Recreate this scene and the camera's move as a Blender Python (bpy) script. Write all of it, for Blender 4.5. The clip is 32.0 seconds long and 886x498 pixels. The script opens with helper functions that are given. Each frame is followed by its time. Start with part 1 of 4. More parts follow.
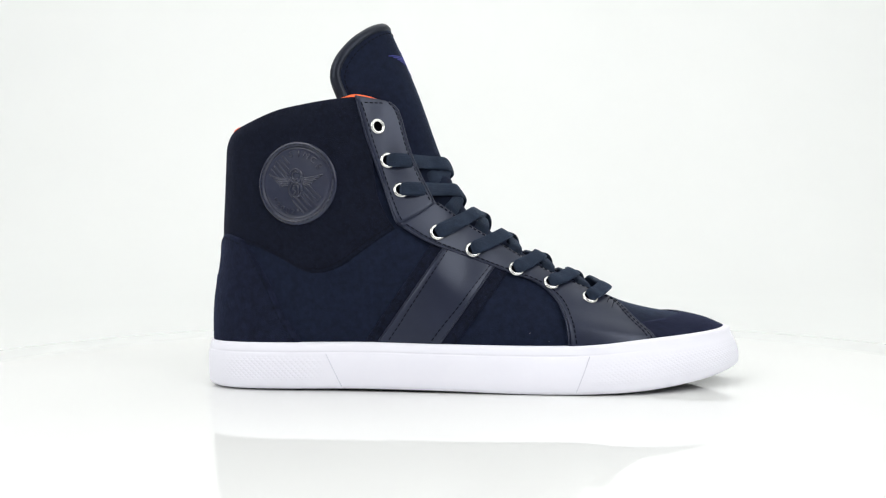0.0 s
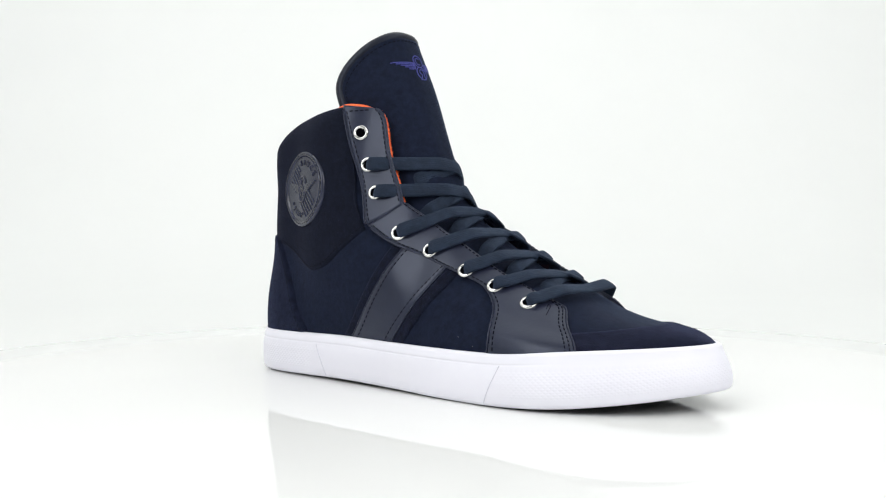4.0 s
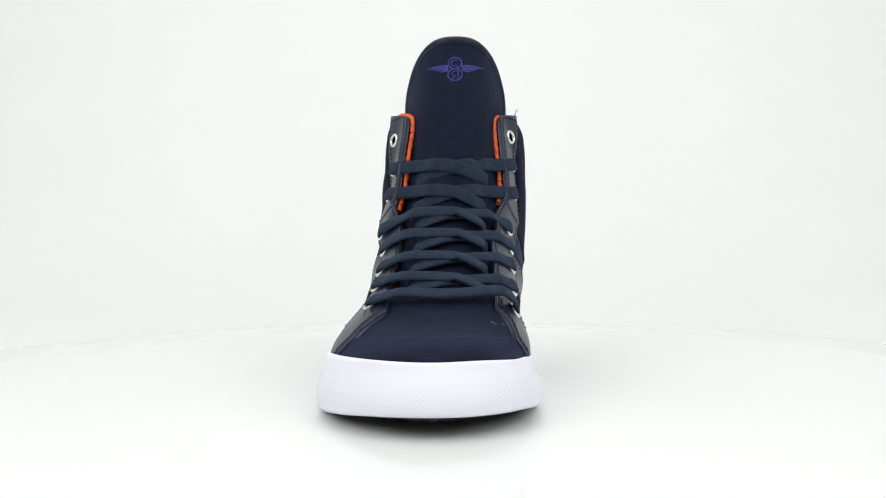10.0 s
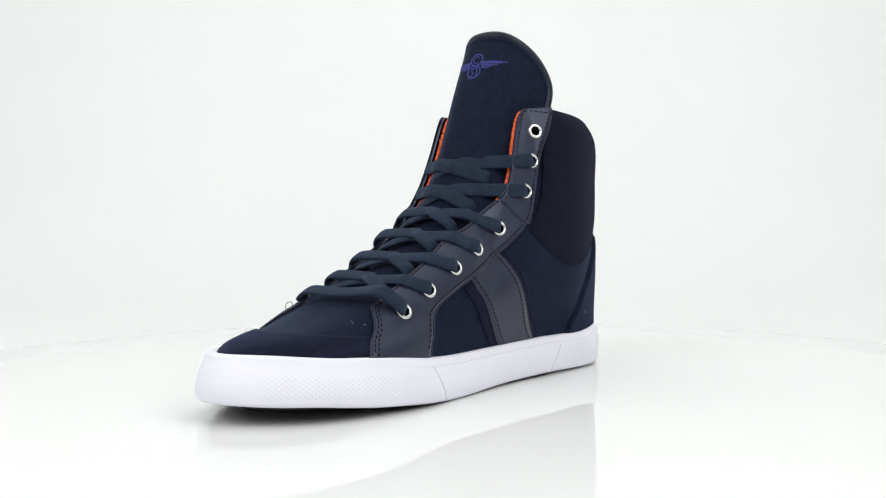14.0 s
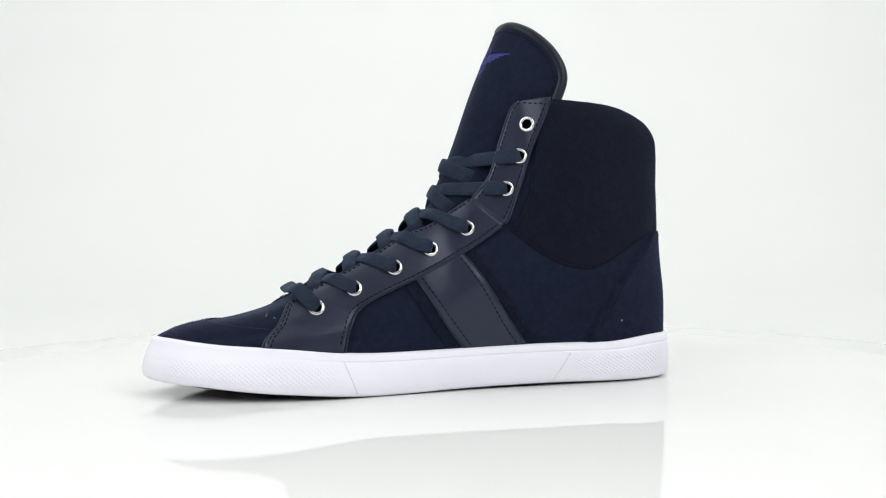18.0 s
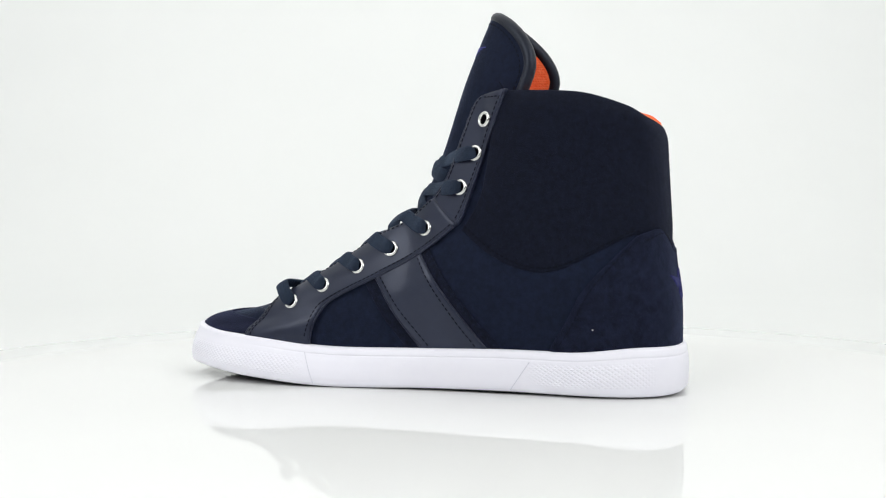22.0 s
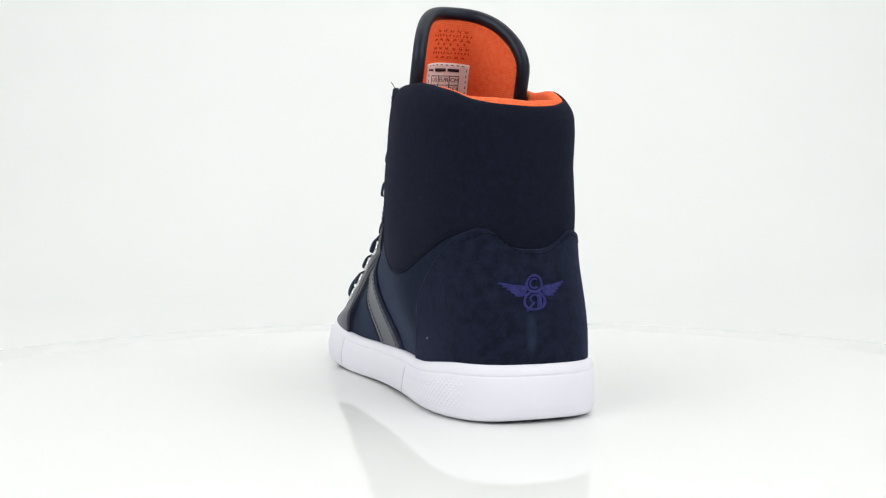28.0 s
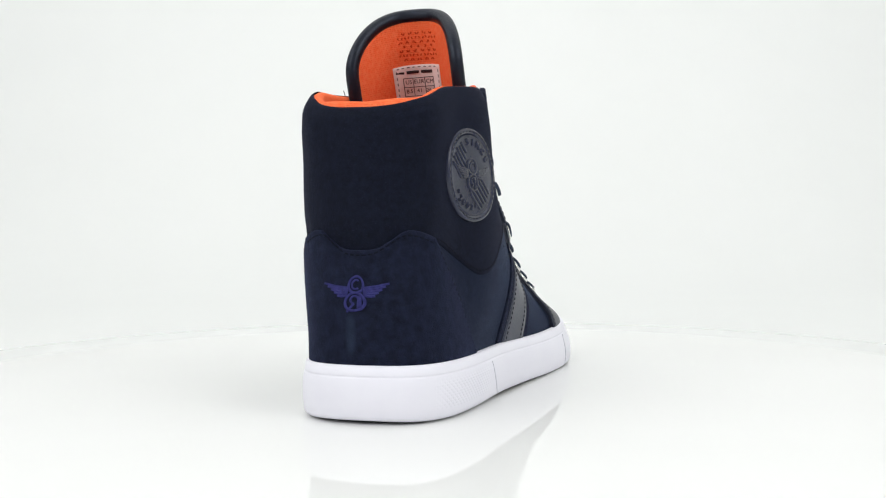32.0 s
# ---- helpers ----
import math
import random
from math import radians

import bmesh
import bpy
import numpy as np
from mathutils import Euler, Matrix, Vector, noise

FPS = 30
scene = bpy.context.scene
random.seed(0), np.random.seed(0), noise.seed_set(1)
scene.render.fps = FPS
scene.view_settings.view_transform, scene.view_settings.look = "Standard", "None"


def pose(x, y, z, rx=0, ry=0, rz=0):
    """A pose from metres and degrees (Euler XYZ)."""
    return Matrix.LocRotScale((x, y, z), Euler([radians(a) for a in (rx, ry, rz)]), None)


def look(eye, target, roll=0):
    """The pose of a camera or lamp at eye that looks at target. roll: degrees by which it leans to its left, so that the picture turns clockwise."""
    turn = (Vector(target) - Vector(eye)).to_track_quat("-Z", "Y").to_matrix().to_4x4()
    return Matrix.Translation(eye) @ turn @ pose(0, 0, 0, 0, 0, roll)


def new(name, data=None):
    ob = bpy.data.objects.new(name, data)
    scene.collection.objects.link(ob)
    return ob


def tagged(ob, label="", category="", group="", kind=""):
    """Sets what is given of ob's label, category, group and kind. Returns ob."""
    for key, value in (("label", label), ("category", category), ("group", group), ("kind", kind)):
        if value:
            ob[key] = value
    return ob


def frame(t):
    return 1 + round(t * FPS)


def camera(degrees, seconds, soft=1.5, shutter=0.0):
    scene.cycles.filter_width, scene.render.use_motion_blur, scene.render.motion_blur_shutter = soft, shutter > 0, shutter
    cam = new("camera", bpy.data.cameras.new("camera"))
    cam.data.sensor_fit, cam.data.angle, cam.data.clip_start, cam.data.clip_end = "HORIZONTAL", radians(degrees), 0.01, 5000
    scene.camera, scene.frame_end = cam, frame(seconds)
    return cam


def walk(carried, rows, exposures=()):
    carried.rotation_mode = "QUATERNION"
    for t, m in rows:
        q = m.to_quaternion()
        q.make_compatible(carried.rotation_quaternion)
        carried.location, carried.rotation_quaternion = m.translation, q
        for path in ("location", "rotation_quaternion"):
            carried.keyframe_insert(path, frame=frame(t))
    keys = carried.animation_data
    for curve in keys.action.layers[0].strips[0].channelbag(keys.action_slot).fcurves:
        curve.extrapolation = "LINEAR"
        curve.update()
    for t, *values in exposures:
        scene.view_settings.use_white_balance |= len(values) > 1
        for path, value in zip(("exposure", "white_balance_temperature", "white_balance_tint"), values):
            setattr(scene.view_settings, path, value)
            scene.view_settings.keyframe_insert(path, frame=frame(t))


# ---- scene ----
EYE = (-0.0013, -0.504, 0.0774)
cam = camera(52.33, 32.0, soft=1.15)
STILL = look(EYE, (EYE[0], 0.0, EYE[2] - 0.504 * math.tan(radians(0.502))), -0.36)
walk(cam, [(0.0, STILL), (32.0, STILL)], exposures=[(0.0, -0.03), (6.0, -0.03), (7.5, -0.10), (32.0, -0.10)])


def turn(t):
    """The turntable's angle in degrees."""
    return -9.1768 * t + 0.008465 * t * t


# ---- light ----
world = bpy.data.worlds.new("studio")
scene.world = world
world.use_nodes = True
world.node_tree.nodes["Background"].inputs[0].default_value = (0.95, 0.98, 1.0, 1)
world.node_tree.nodes["Background"].inputs[1].default_value = 0.15


def softbox(name, place, target, w, h, watts, colour=(1, 1, 1)):
    data = bpy.data.lights.new(name, "AREA")
    data.shape, data.size, data.size_y, data.energy, data.color = "RECTANGLE", w, h, watts, colour
    ob = new(name, data)
    ob.matrix_world = look(place, target)
    return ob


softbox("overhead_softbox", (0.0, 0.05, 1.25), (0, 0.05, 0), 2.2, 1.7, 2.6)
softbox("side_softbox", (-0.78, -0.80, 0.82), (0, 0, 0.06), 0.8, 0.8, 8.3)
softbox("side_softbox", (0.78, -0.80, 0.82), (0, 0, 0.06), 0.8, 0.8, 8.3)
softbox("background_light", (0.0, 0.0, 1.80), (0, 1.6, 1.90), 3.2, 0.4, 25.8)


# ---- materials ----
def material(name, colour, rough=0.6, metal=0.0, spec=0.5):
    m = bpy.data.materials.new(name)
    m.use_nodes = True
    b = m.node_tree.nodes["Principled BSDF"]
    b.inputs["Base Color"].default_value = (*colour, 1)
    b.inputs["Roughness"].default_value = rough
    b.inputs["Metallic"].default_value = metal
    b.inputs["Specular IOR Level"].default_value = spec
    return m


def node(m, kind, **values):
    n = m.node_tree.nodes.new(kind)
    for k, v in values.items():
        n.inputs[k].default_value = v
    return n


def join(m, a, ao, b, bi):
    m.node_tree.links.new(a.outputs[ao], b.inputs[bi])


def mottled(m, dark, light, scale, detail=6.0, low=0.35, high=0.65):
    """Two tones of the base colour, mixed by noise in the thing's own space."""
    co = node(m, "ShaderNodeTexCoord")
    n = node(m, "ShaderNodeTexNoise", Scale=scale, Detail=detail, Roughness=0.7)
    r = node(m, "ShaderNodeValToRGB")
    r.color_ramp.elements[0].position, r.color_ramp.elements[1].position = low, high
    r.color_ramp.elements[0].color, r.color_ramp.elements[1].color = (*dark, 1), (*light, 1)
    join(m, co, "Object", n, "Vector")
    join(m, n, "Fac", r, "Fac")
    join(m, r, "Color", m.node_tree.nodes["Principled BSDF"], "Base Color")
    return co


def relief(m, layers, distance=0.0003):
    """Bump from layers of (kind, scale, strength) in the thing's own space."""
    co = node(m, "ShaderNodeTexCoord")
    last = None
    for kind, scale, strength in layers:
        if kind == "noise":
            n = node(m, "ShaderNodeTexNoise", Scale=scale, Detail=4.0)
            out = "Fac"
        elif kind == "cells":
            n = node(m, "ShaderNodeTexVoronoi", Scale=scale)
            out = "Distance"
        else:
            n = node(m, "ShaderNodeTexWave", Scale=scale, Distortion=0.6)
            n.bands_direction = kind
            out = "Fac"
        join(m, co, "Object", n, "Vector")
        b = node(m, "ShaderNodeBump", Strength=strength, Distance=distance * (4 if scale < 200 else 1))
        join(m, n, out, b, "Height")
        if last:
            join(m, last, "Normal", b, "Normal")
        last = b
    join(m, last, "Normal", m.node_tree.nodes["Principled BSDF"], "Normal")


def fuzzy(m, weight, rough, tint):
    b = m.node_tree.nodes["Principled BSDF"]
    b.inputs["Sheen Weight"].default_value = weight
    b.inputs["Sheen Roughness"].default_value = rough
    b.inputs["Sheen Tint"].default_value = (*tint, 1)


suede = material("navy_suede", (0.006, 0.009, 0.026), 0.95, spec=0.15)
mottled(suede, (0.0032, 0.0047, 0.0125), (0.0108, 0.0146, 0.0350), 240, 10, .33, .67)
relief(suede, [("noise", 1700, 0.9), ("noise", 400, 0.12), ("noise", 70, 0.12)], 0.0005)
fuzzy(suede, 0.16, 0.45, (0.26, 0.34, 0.72))

collar_suede = material("dark_navy_suede", (0.004, 0.0055, 0.013), 0.95, spec=0.15)
mottled(collar_suede, (0.0026, 0.0038, 0.0092), (0.0066, 0.0090, 0.0208), 420, 10, .33, .67)
relief(collar_suede, [("noise", 1900, 0.8)], 0.0004)
fuzzy(collar_suede, 0.065, 0.45, (0.30, 0.36, 0.70))


def rubbed(m, y0, z0, half_w, half_h, colour):
    """A paler rubbed strip in a material, soft at its edges, in the thing's own space."""
    co = node(m, "ShaderNodeTexCoord")
    n = node(m, "ShaderNodeTexNoise", Scale=160, Detail=5.0)
    sep = node(m, "ShaderNodeSeparateXYZ")
    join(m, co, "Object", sep, "Vector")
    join(m, co, "Object", n, "Vector")

    def calc(op, a, b):
        q = node(m, "ShaderNodeMath")
        q.operation = op
        for i, v in enumerate((a, b)):
            if isinstance(v, tuple):
                join(m, v[0], v[1], q, i)
            else:
                q.inputs[i].default_value = v
        return q, "Value"
    dy = calc("POWER", calc("DIVIDE", calc("SUBTRACT", (sep, "Y"), y0), half_w), 2.0)
    dz = calc("POWER", calc("DIVIDE", calc("SUBTRACT", (sep, "Z"), z0), half_h), 4.0)
    back = calc("LESS_THAN", (sep, "X"), -0.10)
    body = calc("SUBTRACT", calc("SUBTRACT", 1.15, dy), dz)
    mask = calc("MULTIPLY", calc("MULTIPLY", calc("MAXIMUM", body, 0.0), back), calc("MULTIPLY", (n, "Fac"), 1.3))
    mix = node(m, "ShaderNodeMixRGB", Color2=(*colour, 1))
    b = m.node_tree.nodes["Principled BSDF"]
    old = b.inputs["Base Color"].links[0].from_node
    join(m, old, "Color", mix, "Color1")
    mix.use_clamp = True
    join(m, calc("MINIMUM", mask, 1.0)[0], "Value", mix, "Fac")
    join(m, mix, "Color", b, "Base Color")


rubbed(suede, 0.0079, 0.0372, 0.0026, 0.0092, (0.019, 0.029, 0.056))

toe_suede = material("toe_suede", (0.006, 0.007, 0.018), 0.95, spec=0.15)
mottled(toe_suede, (0.0038, 0.0048, 0.0125), (0.0098, 0.0120, 0.0285), 200, 10, .33, .67)
relief(toe_suede, [("noise", 1700, 0.8), ("noise", 80, 0.12)], 0.0004)
fuzzy(toe_suede, 0.20, 0.45, (0.28, 0.34, 0.75))

# nap colour lifted above the suede's: light caught by the fibres is painted in
fibre = material("light_catching_fibre", (0.016, 0.021, 0.044), 0.9, spec=0.1)
mottled(fibre, (0.009, 0.012, 0.027), (0.022, 0.029, 0.058), 900)
fuzzy(fibre, 0.2, 0.5, (0.4, 0.48, 0.85))

dark_suede = material("black_navy_suede", (0.003, 0.004, 0.011), 0.95, spec=0.15)
mottled(dark_suede, (0.0018, 0.0026, 0.007), (0.0075, 0.0105, 0.026), 480, 8)
relief(dark_suede, [("noise", 1300, 0.9), ("noise", 450, 0.3)], 0.0005)
fuzzy(dark_suede, 0.1, 0.5, (0.3, 0.36, 0.7))

canvas = material("navy_canvas", (0.008, 0.014, 0.040), 0.85, spec=0.15)
mottled(canvas, (0.0040, 0.0070, 0.0190), (0.0080, 0.0128, 0.0325), 300, 9)
relief(canvas, [("X", 900, 0.16), ("Z", 900, 0.16), ("noise", 1100, 0.40), ("noise", 38, 0.14)], 0.0004)
fuzzy(canvas, 0.25, 0.28, (0.36, 0.50, 0.85))

leather = material("navy_leather", (0.014, 0.016, 0.034), 0.36, spec=0.50)
leather.node_tree.nodes["Principled BSDF"].inputs["Specular Tint"].default_value = (0.78, 0.85, 1.0, 1)
mottled(leather, (0.0098, 0.0121, 0.0275), (0.0138, 0.0168, 0.0365), 24, 6)
relief(leather, [("cells", 1500, 0.04), ("noise", 420, 0.04), ("noise", 110, 0.03), ("noise", 30, 0.05)], 0.0010)

badge_leather = material("badge_leather", (0.016, 0.020, 0.043), 0.24, spec=0.55)
mottled(badge_leather, (0.014, 0.0175, 0.039), (0.0185, 0.023, 0.049), 60, 6)
relief(badge_leather, [("cells", 1100, 0.06), ("noise", 160, 0.03)], 0.0004)

piping_leather = material("black_leather", (0.006, 0.007, 0.010), 0.40, spec=0.35)
mottled(piping_leather, (0.004, 0.005, 0.010), (0.007, 0.009, 0.017), 40)
piping_leather.node_tree.nodes["Principled BSDF"].inputs["Specular Tint"].default_value = (0.75, 0.83, 1.0, 1)
relief(piping_leather, [("cells", 1100, 0.2), ("noise", 130, 0.06)], 0.0004)

cotton = material("navy_cotton_lace", (0.010, 0.018, 0.036), 0.85, spec=0.25)
mottled(cotton, (0.008, 0.014, 0.028), (0.014, 0.024, 0.046), 160, 6)
relief(cotton, [("noise", 1700, 0.9), ("noise", 500, 0.3)], 0.0004)
fuzzy(cotton, 0.10, 0.5, (0.35, 0.55, 0.95))

thread = material("dark_thread", (0.003, 0.004, 0.009), 0.8, spec=0.1)
relief(thread, [("noise", 2400, 0.4)], 0.0002)

orange = material("orange_lining", (0.90, 0.11, 0.02), 0.9, spec=0.2)
mottled(orange, (0.98, 0.150, 0.048), (1.0, 0.215, 0.082), 420, 4)
relief(orange, [("cells", 950, 0.5), ("Z", 330, 0.35), ("noise", 120, 0.08)], 0.0006)

# the lining's orange, darkened to paint in the shade between embossed stitches
shaded_orange = material("shaded_orange_thread", (0.42, 0.035, 0.008), 0.9, spec=0.2)
mottled(shaded_orange, (0.56, 0.046, 0.010), (0.72, 0.070, 0.016), 300)
# near-black colour painted in for the shade inside the eyelets
pit = material("opening_shade", (0.002, 0.002, 0.003), 1.0, spec=0.0)

rubber = material("white_rubber", (0.80, 0.79, 0.86), 0.5, spec=0.35)
mottled(rubber, (0.852, 0.848, 0.925), (0.875, 0.872, 0.94), 30)
relief(rubber, [("noise", 500, 0.05)], 0.0003)

tread = material("dark_tread", (0.012, 0.012, 0.016), 0.8)
relief(tread, [("noise", 300, 0.4)], 0.0006)

steel = material("polished_steel", (0.72, 0.72, 0.70), 0.2, 1.0)
relief(steel, [("noise", 300, 0.1)], 0.0003)

ink = material("violet_blue_print", (0.055, 0.06, 0.26), 0.7, spec=0.2)
mottled(ink, (0.045, 0.05, 0.21), (0.065, 0.07, 0.30), 300)
heel_ink = material("blue_embroidery", (0.016, 0.016, 0.10), 0.8, spec=0.2)
mottled(heel_ink, (0.018, 0.019, 0.095), (0.034, 0.036, 0.165), 300)
relief(heel_ink, [("X", 700, 0.4), ("noise", 900, 0.4)], 0.0003)
cloth_tag = material("white_woven_label", (0.80, 0.66, 0.63), 0.85, spec=0.2)
mottled(cloth_tag, (0.92, 0.76, 0.73), (0.95, 0.91, 0.90), 130)
relief(cloth_tag, [("X", 900, 0.3)], 0.0002)
lint = material("pale_lint", (0.42, 0.42, 0.43), 0.9, spec=0.1)
black_ink = material("black_label_ink", (0.03, 0.02, 0.025), 0.8)

acrylic = material("white_gloss_acrylic", (0.86, 0.87, 0.86), 0.03, spec=0.09)
mottled(acrylic, (0.855, 0.862, 0.852), (0.865, 0.872, 0.862), 3)
paper = material("white_backdrop_paper", (0.86, 0.875, 0.865), 0.85, spec=0.2)
mottled(paper, (0.795, 0.808, 0.798), (0.808, 0.82, 0.81), 2.0)
plaster = material("white_plaster", (0.84, 0.85, 0.84), 0.9)
mottled(plaster, (0.82, 0.83, 0.82), (0.86, 0.865, 0.86), 2.5)
# tone of the unseen south wall, set by how much it fills and reflects
dim_plaster = material("grey_plaster", (0.28, 0.28, 0.285), 0.9)
mottled(dim_plaster, (0.26, 0.26, 0.265), (0.30, 0.30, 0.305), 2.5)


# ---- the form of the upper ----
def smooth(t):
    t = np.clip(t, 0.0, 1.0)
    return t * t * (3 - 2 * t)


def spline(points, n, closed=False):
    """A Catmull-Rom curve through points, n samples evenly along its length."""
    p = np.array(points, float)
    k = len(p)
    if closed:
        q = np.vstack([p[-1:], p, p[:2]])
        segs = k
    else:
        q = np.vstack([2 * p[:1] - p[1:2], p, 2 * p[-1:] - p[-2:-1]])
        segs = k - 1
    t = np.linspace(0, 1, 24, endpoint=False)[:, None]
    out = []
    for i in range(segs):
        a, b, c, d = q[i], q[i + 1], q[i + 2], q[i + 3]
        out.append(0.5 * (2 * b + (c - a) * t + (2 * a - 5 * b + 4 * c - d) * t ** 2 + (3 * b - a - 3 * c + d) * t ** 3))
    out.append(p[:1] if closed else p[-1:])
    c = np.vstack(out)
    s = np.r_[0, np.cumsum(np.linalg.norm(np.diff(c, axis=0), axis=1))]
    w = np.linspace(0, s[-1], n, endpoint=not closed)
    return np.stack([np.interp(w, s, c[:, j]) for j in range(c.shape[1])], 1)


# plan of the sole, heel first, lateral side (y < 0) then medial
SOLE = [(-.1311, .004), (-.127, -.018), (-.1119, -.0307), (-.0853, -.0372), (-.0404, -.0418), (-.0006, -.0482), (.0446, -.0560),
        (.085, -.0590), (.1144, -.0524), (.1384, -.0390), (.1563, -.0190), (.1613, -.0010), (.1530, .0165), (.1405, .0300),
        (.119, .0403), (.085, .0461), (.0449, .0439), (.0, .0400), (-.04, .0404), (-.085, .0427), (-.1119, .0368), (-.1263, .0246)]
PLAN = spline(SOLE, 720, True)


def inset(d):
    t = np.roll(PLAN, -1, 0) - np.roll(PLAN, 1, 0)
    t /= np.linalg.norm(t, axis=1)[:, None]
    return PLAN + np.asarray(d).reshape(-1, 1) * np.stack([-t[:, 1], t[:, 0]], 1)


def lean_in(x):
    """How far the sole's wall leans in at its top: upright at the heel, leaning at the forefoot."""
    return 0.0034 * smooth(np.asarray(x) / 0.06)


INNER = inset(0.0050 + 0.9 * lean_in(PLAN[:, 0]))
TOE_I = int(np.argmax(INNER[:, 0]))
LOW = {-1: INNER[:TOE_I + 1], 1: np.vstack([INNER[TOE_I:], INNER[:1]])[::-1]}
X_HEEL, X_TOE = float(INNER[0, 0]), float(INNER[TOE_I, 0])
SHAFT = {-1: spline([(X_HEEL, .004), (-.1225, -.0114), (-.112, -.0222), (-.09, -.0284), (-.06, -.0386), (-.02, -.0418), (.05, -.044), (.17, -.044)], 500),
         1: spline([(X_HEEL, .004), (-.1225, .0226), (-.112, .0362), (-.09, .0456), (-.06, .0508), (-.02, .0478), (.05, .044), (.17, .044)], 500)}
CREST = spline([(.166, .0215), (.158, .0262), (.150, .0304), (.142, .0336), (.13, .0362), (.112, .0394), (.095, .0445), (.075, .0545), (.05, .0685), (.03, .0815), (.012, .097), (.004, .112),
                (-.004, .134), (-.02, .172), (-.04, .222), (-.07, .30), (-.14, .5)], 800)
BACK = spline([(.0, -.1262), (.02, -.1260), (.035, -.1262), (.048, -.1258), (.066, -.1236), (.08, -.1226), (.10, -.1215), (.134, -.1200), (.17, -.1192)], 200)
MID = [(-.14, .004), (0, .004), (.03, .006), (.08, .004), (.13, .0005), (X_TOE, float(INNER[TOE_I, 1]))]
Z_LOW = 0.02


def crest(x):
    return np.interp(-np.asarray(x), -CREST[:, 0], CREST[:, 1])


def x_back(z):
    return np.interp(z, BACK[:, 0], BACK[:, 1])


def x_front(z):
    return np.minimum(np.interp(z, CREST[:, 1], CREST[:, 0]), X_TOE)


def mid(x):
    return np.interp(x, [p[0] for p in MID], [p[1] for p in MID])


def wide(x, z, side):
    """How far the upper reaches to one side, before it arches over."""
    xb = x_back(z)
    x1 = x - (xb - X_HEEL) * (1 - smooth((x - xb) / 0.09))
    low = np.interp(x1, LOW[side][:, 0], LOW[side][:, 1])
    high = np.interp(x1, SHAFT[side][:, 0], SHAFT[side][:, 1])
    full = smooth((x1 + 0.105) / 0.04)
    if side > 0:
        high = high * (1 - 0.055 * (1 - smooth((z - 0.07) / 0.045)))
    b = smooth((z - 0.030 + (0.013 if side > 0 else 0.008) * full) / 0.045)
    lean = 1 - (0.12 if side < 0 else 0.0) * smooth((z - 0.082) / 0.03) * smooth((x + 0.052) / 0.025)
    return (low + (high - low) * b) * lean


def bend(x, side):
    """How full the arch is over the forefoot."""
    k = 0.35 if side < 0 else 0.23
    return 0.5 + (k - 0.5) * smooth((x + 0.005) / 0.03) * (1 - 0.5 * smooth((x - 0.08) / 0.05))


def y_at(x, z, side):
    high = np.clip((z - Z_LOW) / (crest(x) - Z_LOW), 0, 1)
    f = np.clip(1 - high ** 2, 0, 1) ** bend(x, side)
    # the laces draw the two sides together along the throat
    f = f * (1 - (0.10 if side > 0 else 0.055) * smooth((high - 0.28) / 0.3) * smooth((x + 0.044) / 0.012))
    c = mid(x)
    return c + (wide(x, z, side) - c) * f


def z_of(x, y, side):
    """The height at which the upper comes in to y."""
    zs = np.linspace(Z_LOW, float(crest(x)) - 1e-5, 200)
    ys = np.abs(y_at(np.full(200, x), zs, side) - mid(x))
    return float(np.interp(-abs(y - mid(x)), -ys, zs))


def skin(a, z, off=0.0):
    """Points of the upper. a: 0 at the back of the heel, -1 and 1 at the front by the lateral and the medial side."""
    def raw(a, z):
        u = (1 - np.cos(np.pi * np.abs(a))) / 2
        x = x_back(z) + (x_front(z) - x_back(z)) * u
        y = np.where(a < 0, y_at(x, z, -1), y_at(x, z, 1))
        return np.stack([x, y, z], -1)
    a, z = np.broadcast_arrays(np.asarray(a, float), np.asarray(z, float))
    p = raw(a, z)
    e = 0.012
    n = np.cross(raw(a + e, z) - raw(a - e, z), raw(a, z + .0015) - raw(a, z - .0015))
    n /= np.linalg.norm(n, axis=-1)[..., None] + 1e-12
    return p - n * np.asarray(off)[..., None], -n


def a_of(x, z, side):
    u = np.clip((x - x_back(z)) / (x_front(z) - x_back(z)), 0, 1)
    return side * np.arccos(1 - 2 * u) / np.pi


# ---- mesh helpers ----
def part(name, mesh, mat, parent=None, label="", smooth_faces=True):
    """One mesh object of (verts, faces) under a thing or a part."""
    verts, faces = mesh
    me = bpy.data.meshes.new(name)
    me.from_pydata([tuple(map(float, v)) for v in verts], [], [tuple(map(int, f)) for f in faces])
    me.validate()
    me.polygons.foreach_set("use_smooth", [smooth_faces] * len(me.polygons))
    me.materials.append(mat)
    me.update()
    ob = new(name, me)
    if parent:
        ob.parent = parent
    if label:
        tagged(ob, label)
    return ob


def grid(P, wrap_u=False, wrap_v=False, flip=False):
    """Faces over an array of points n x m x 3."""
    n, m = P.shape[:2]
    faces = []
    for i in range(n if wrap_u else n - 1):
        for j in range(m if wrap_v else m - 1):
            a, b = i * m + j, ((i + 1) % n) * m + j
            c, d = ((i + 1) % n) * m + (j + 1) % m, i * m + (j + 1) % m
            faces.append((a, d, c, b) if flip else (a, b, c, d))
    return list(P.reshape(-1, 3)), faces


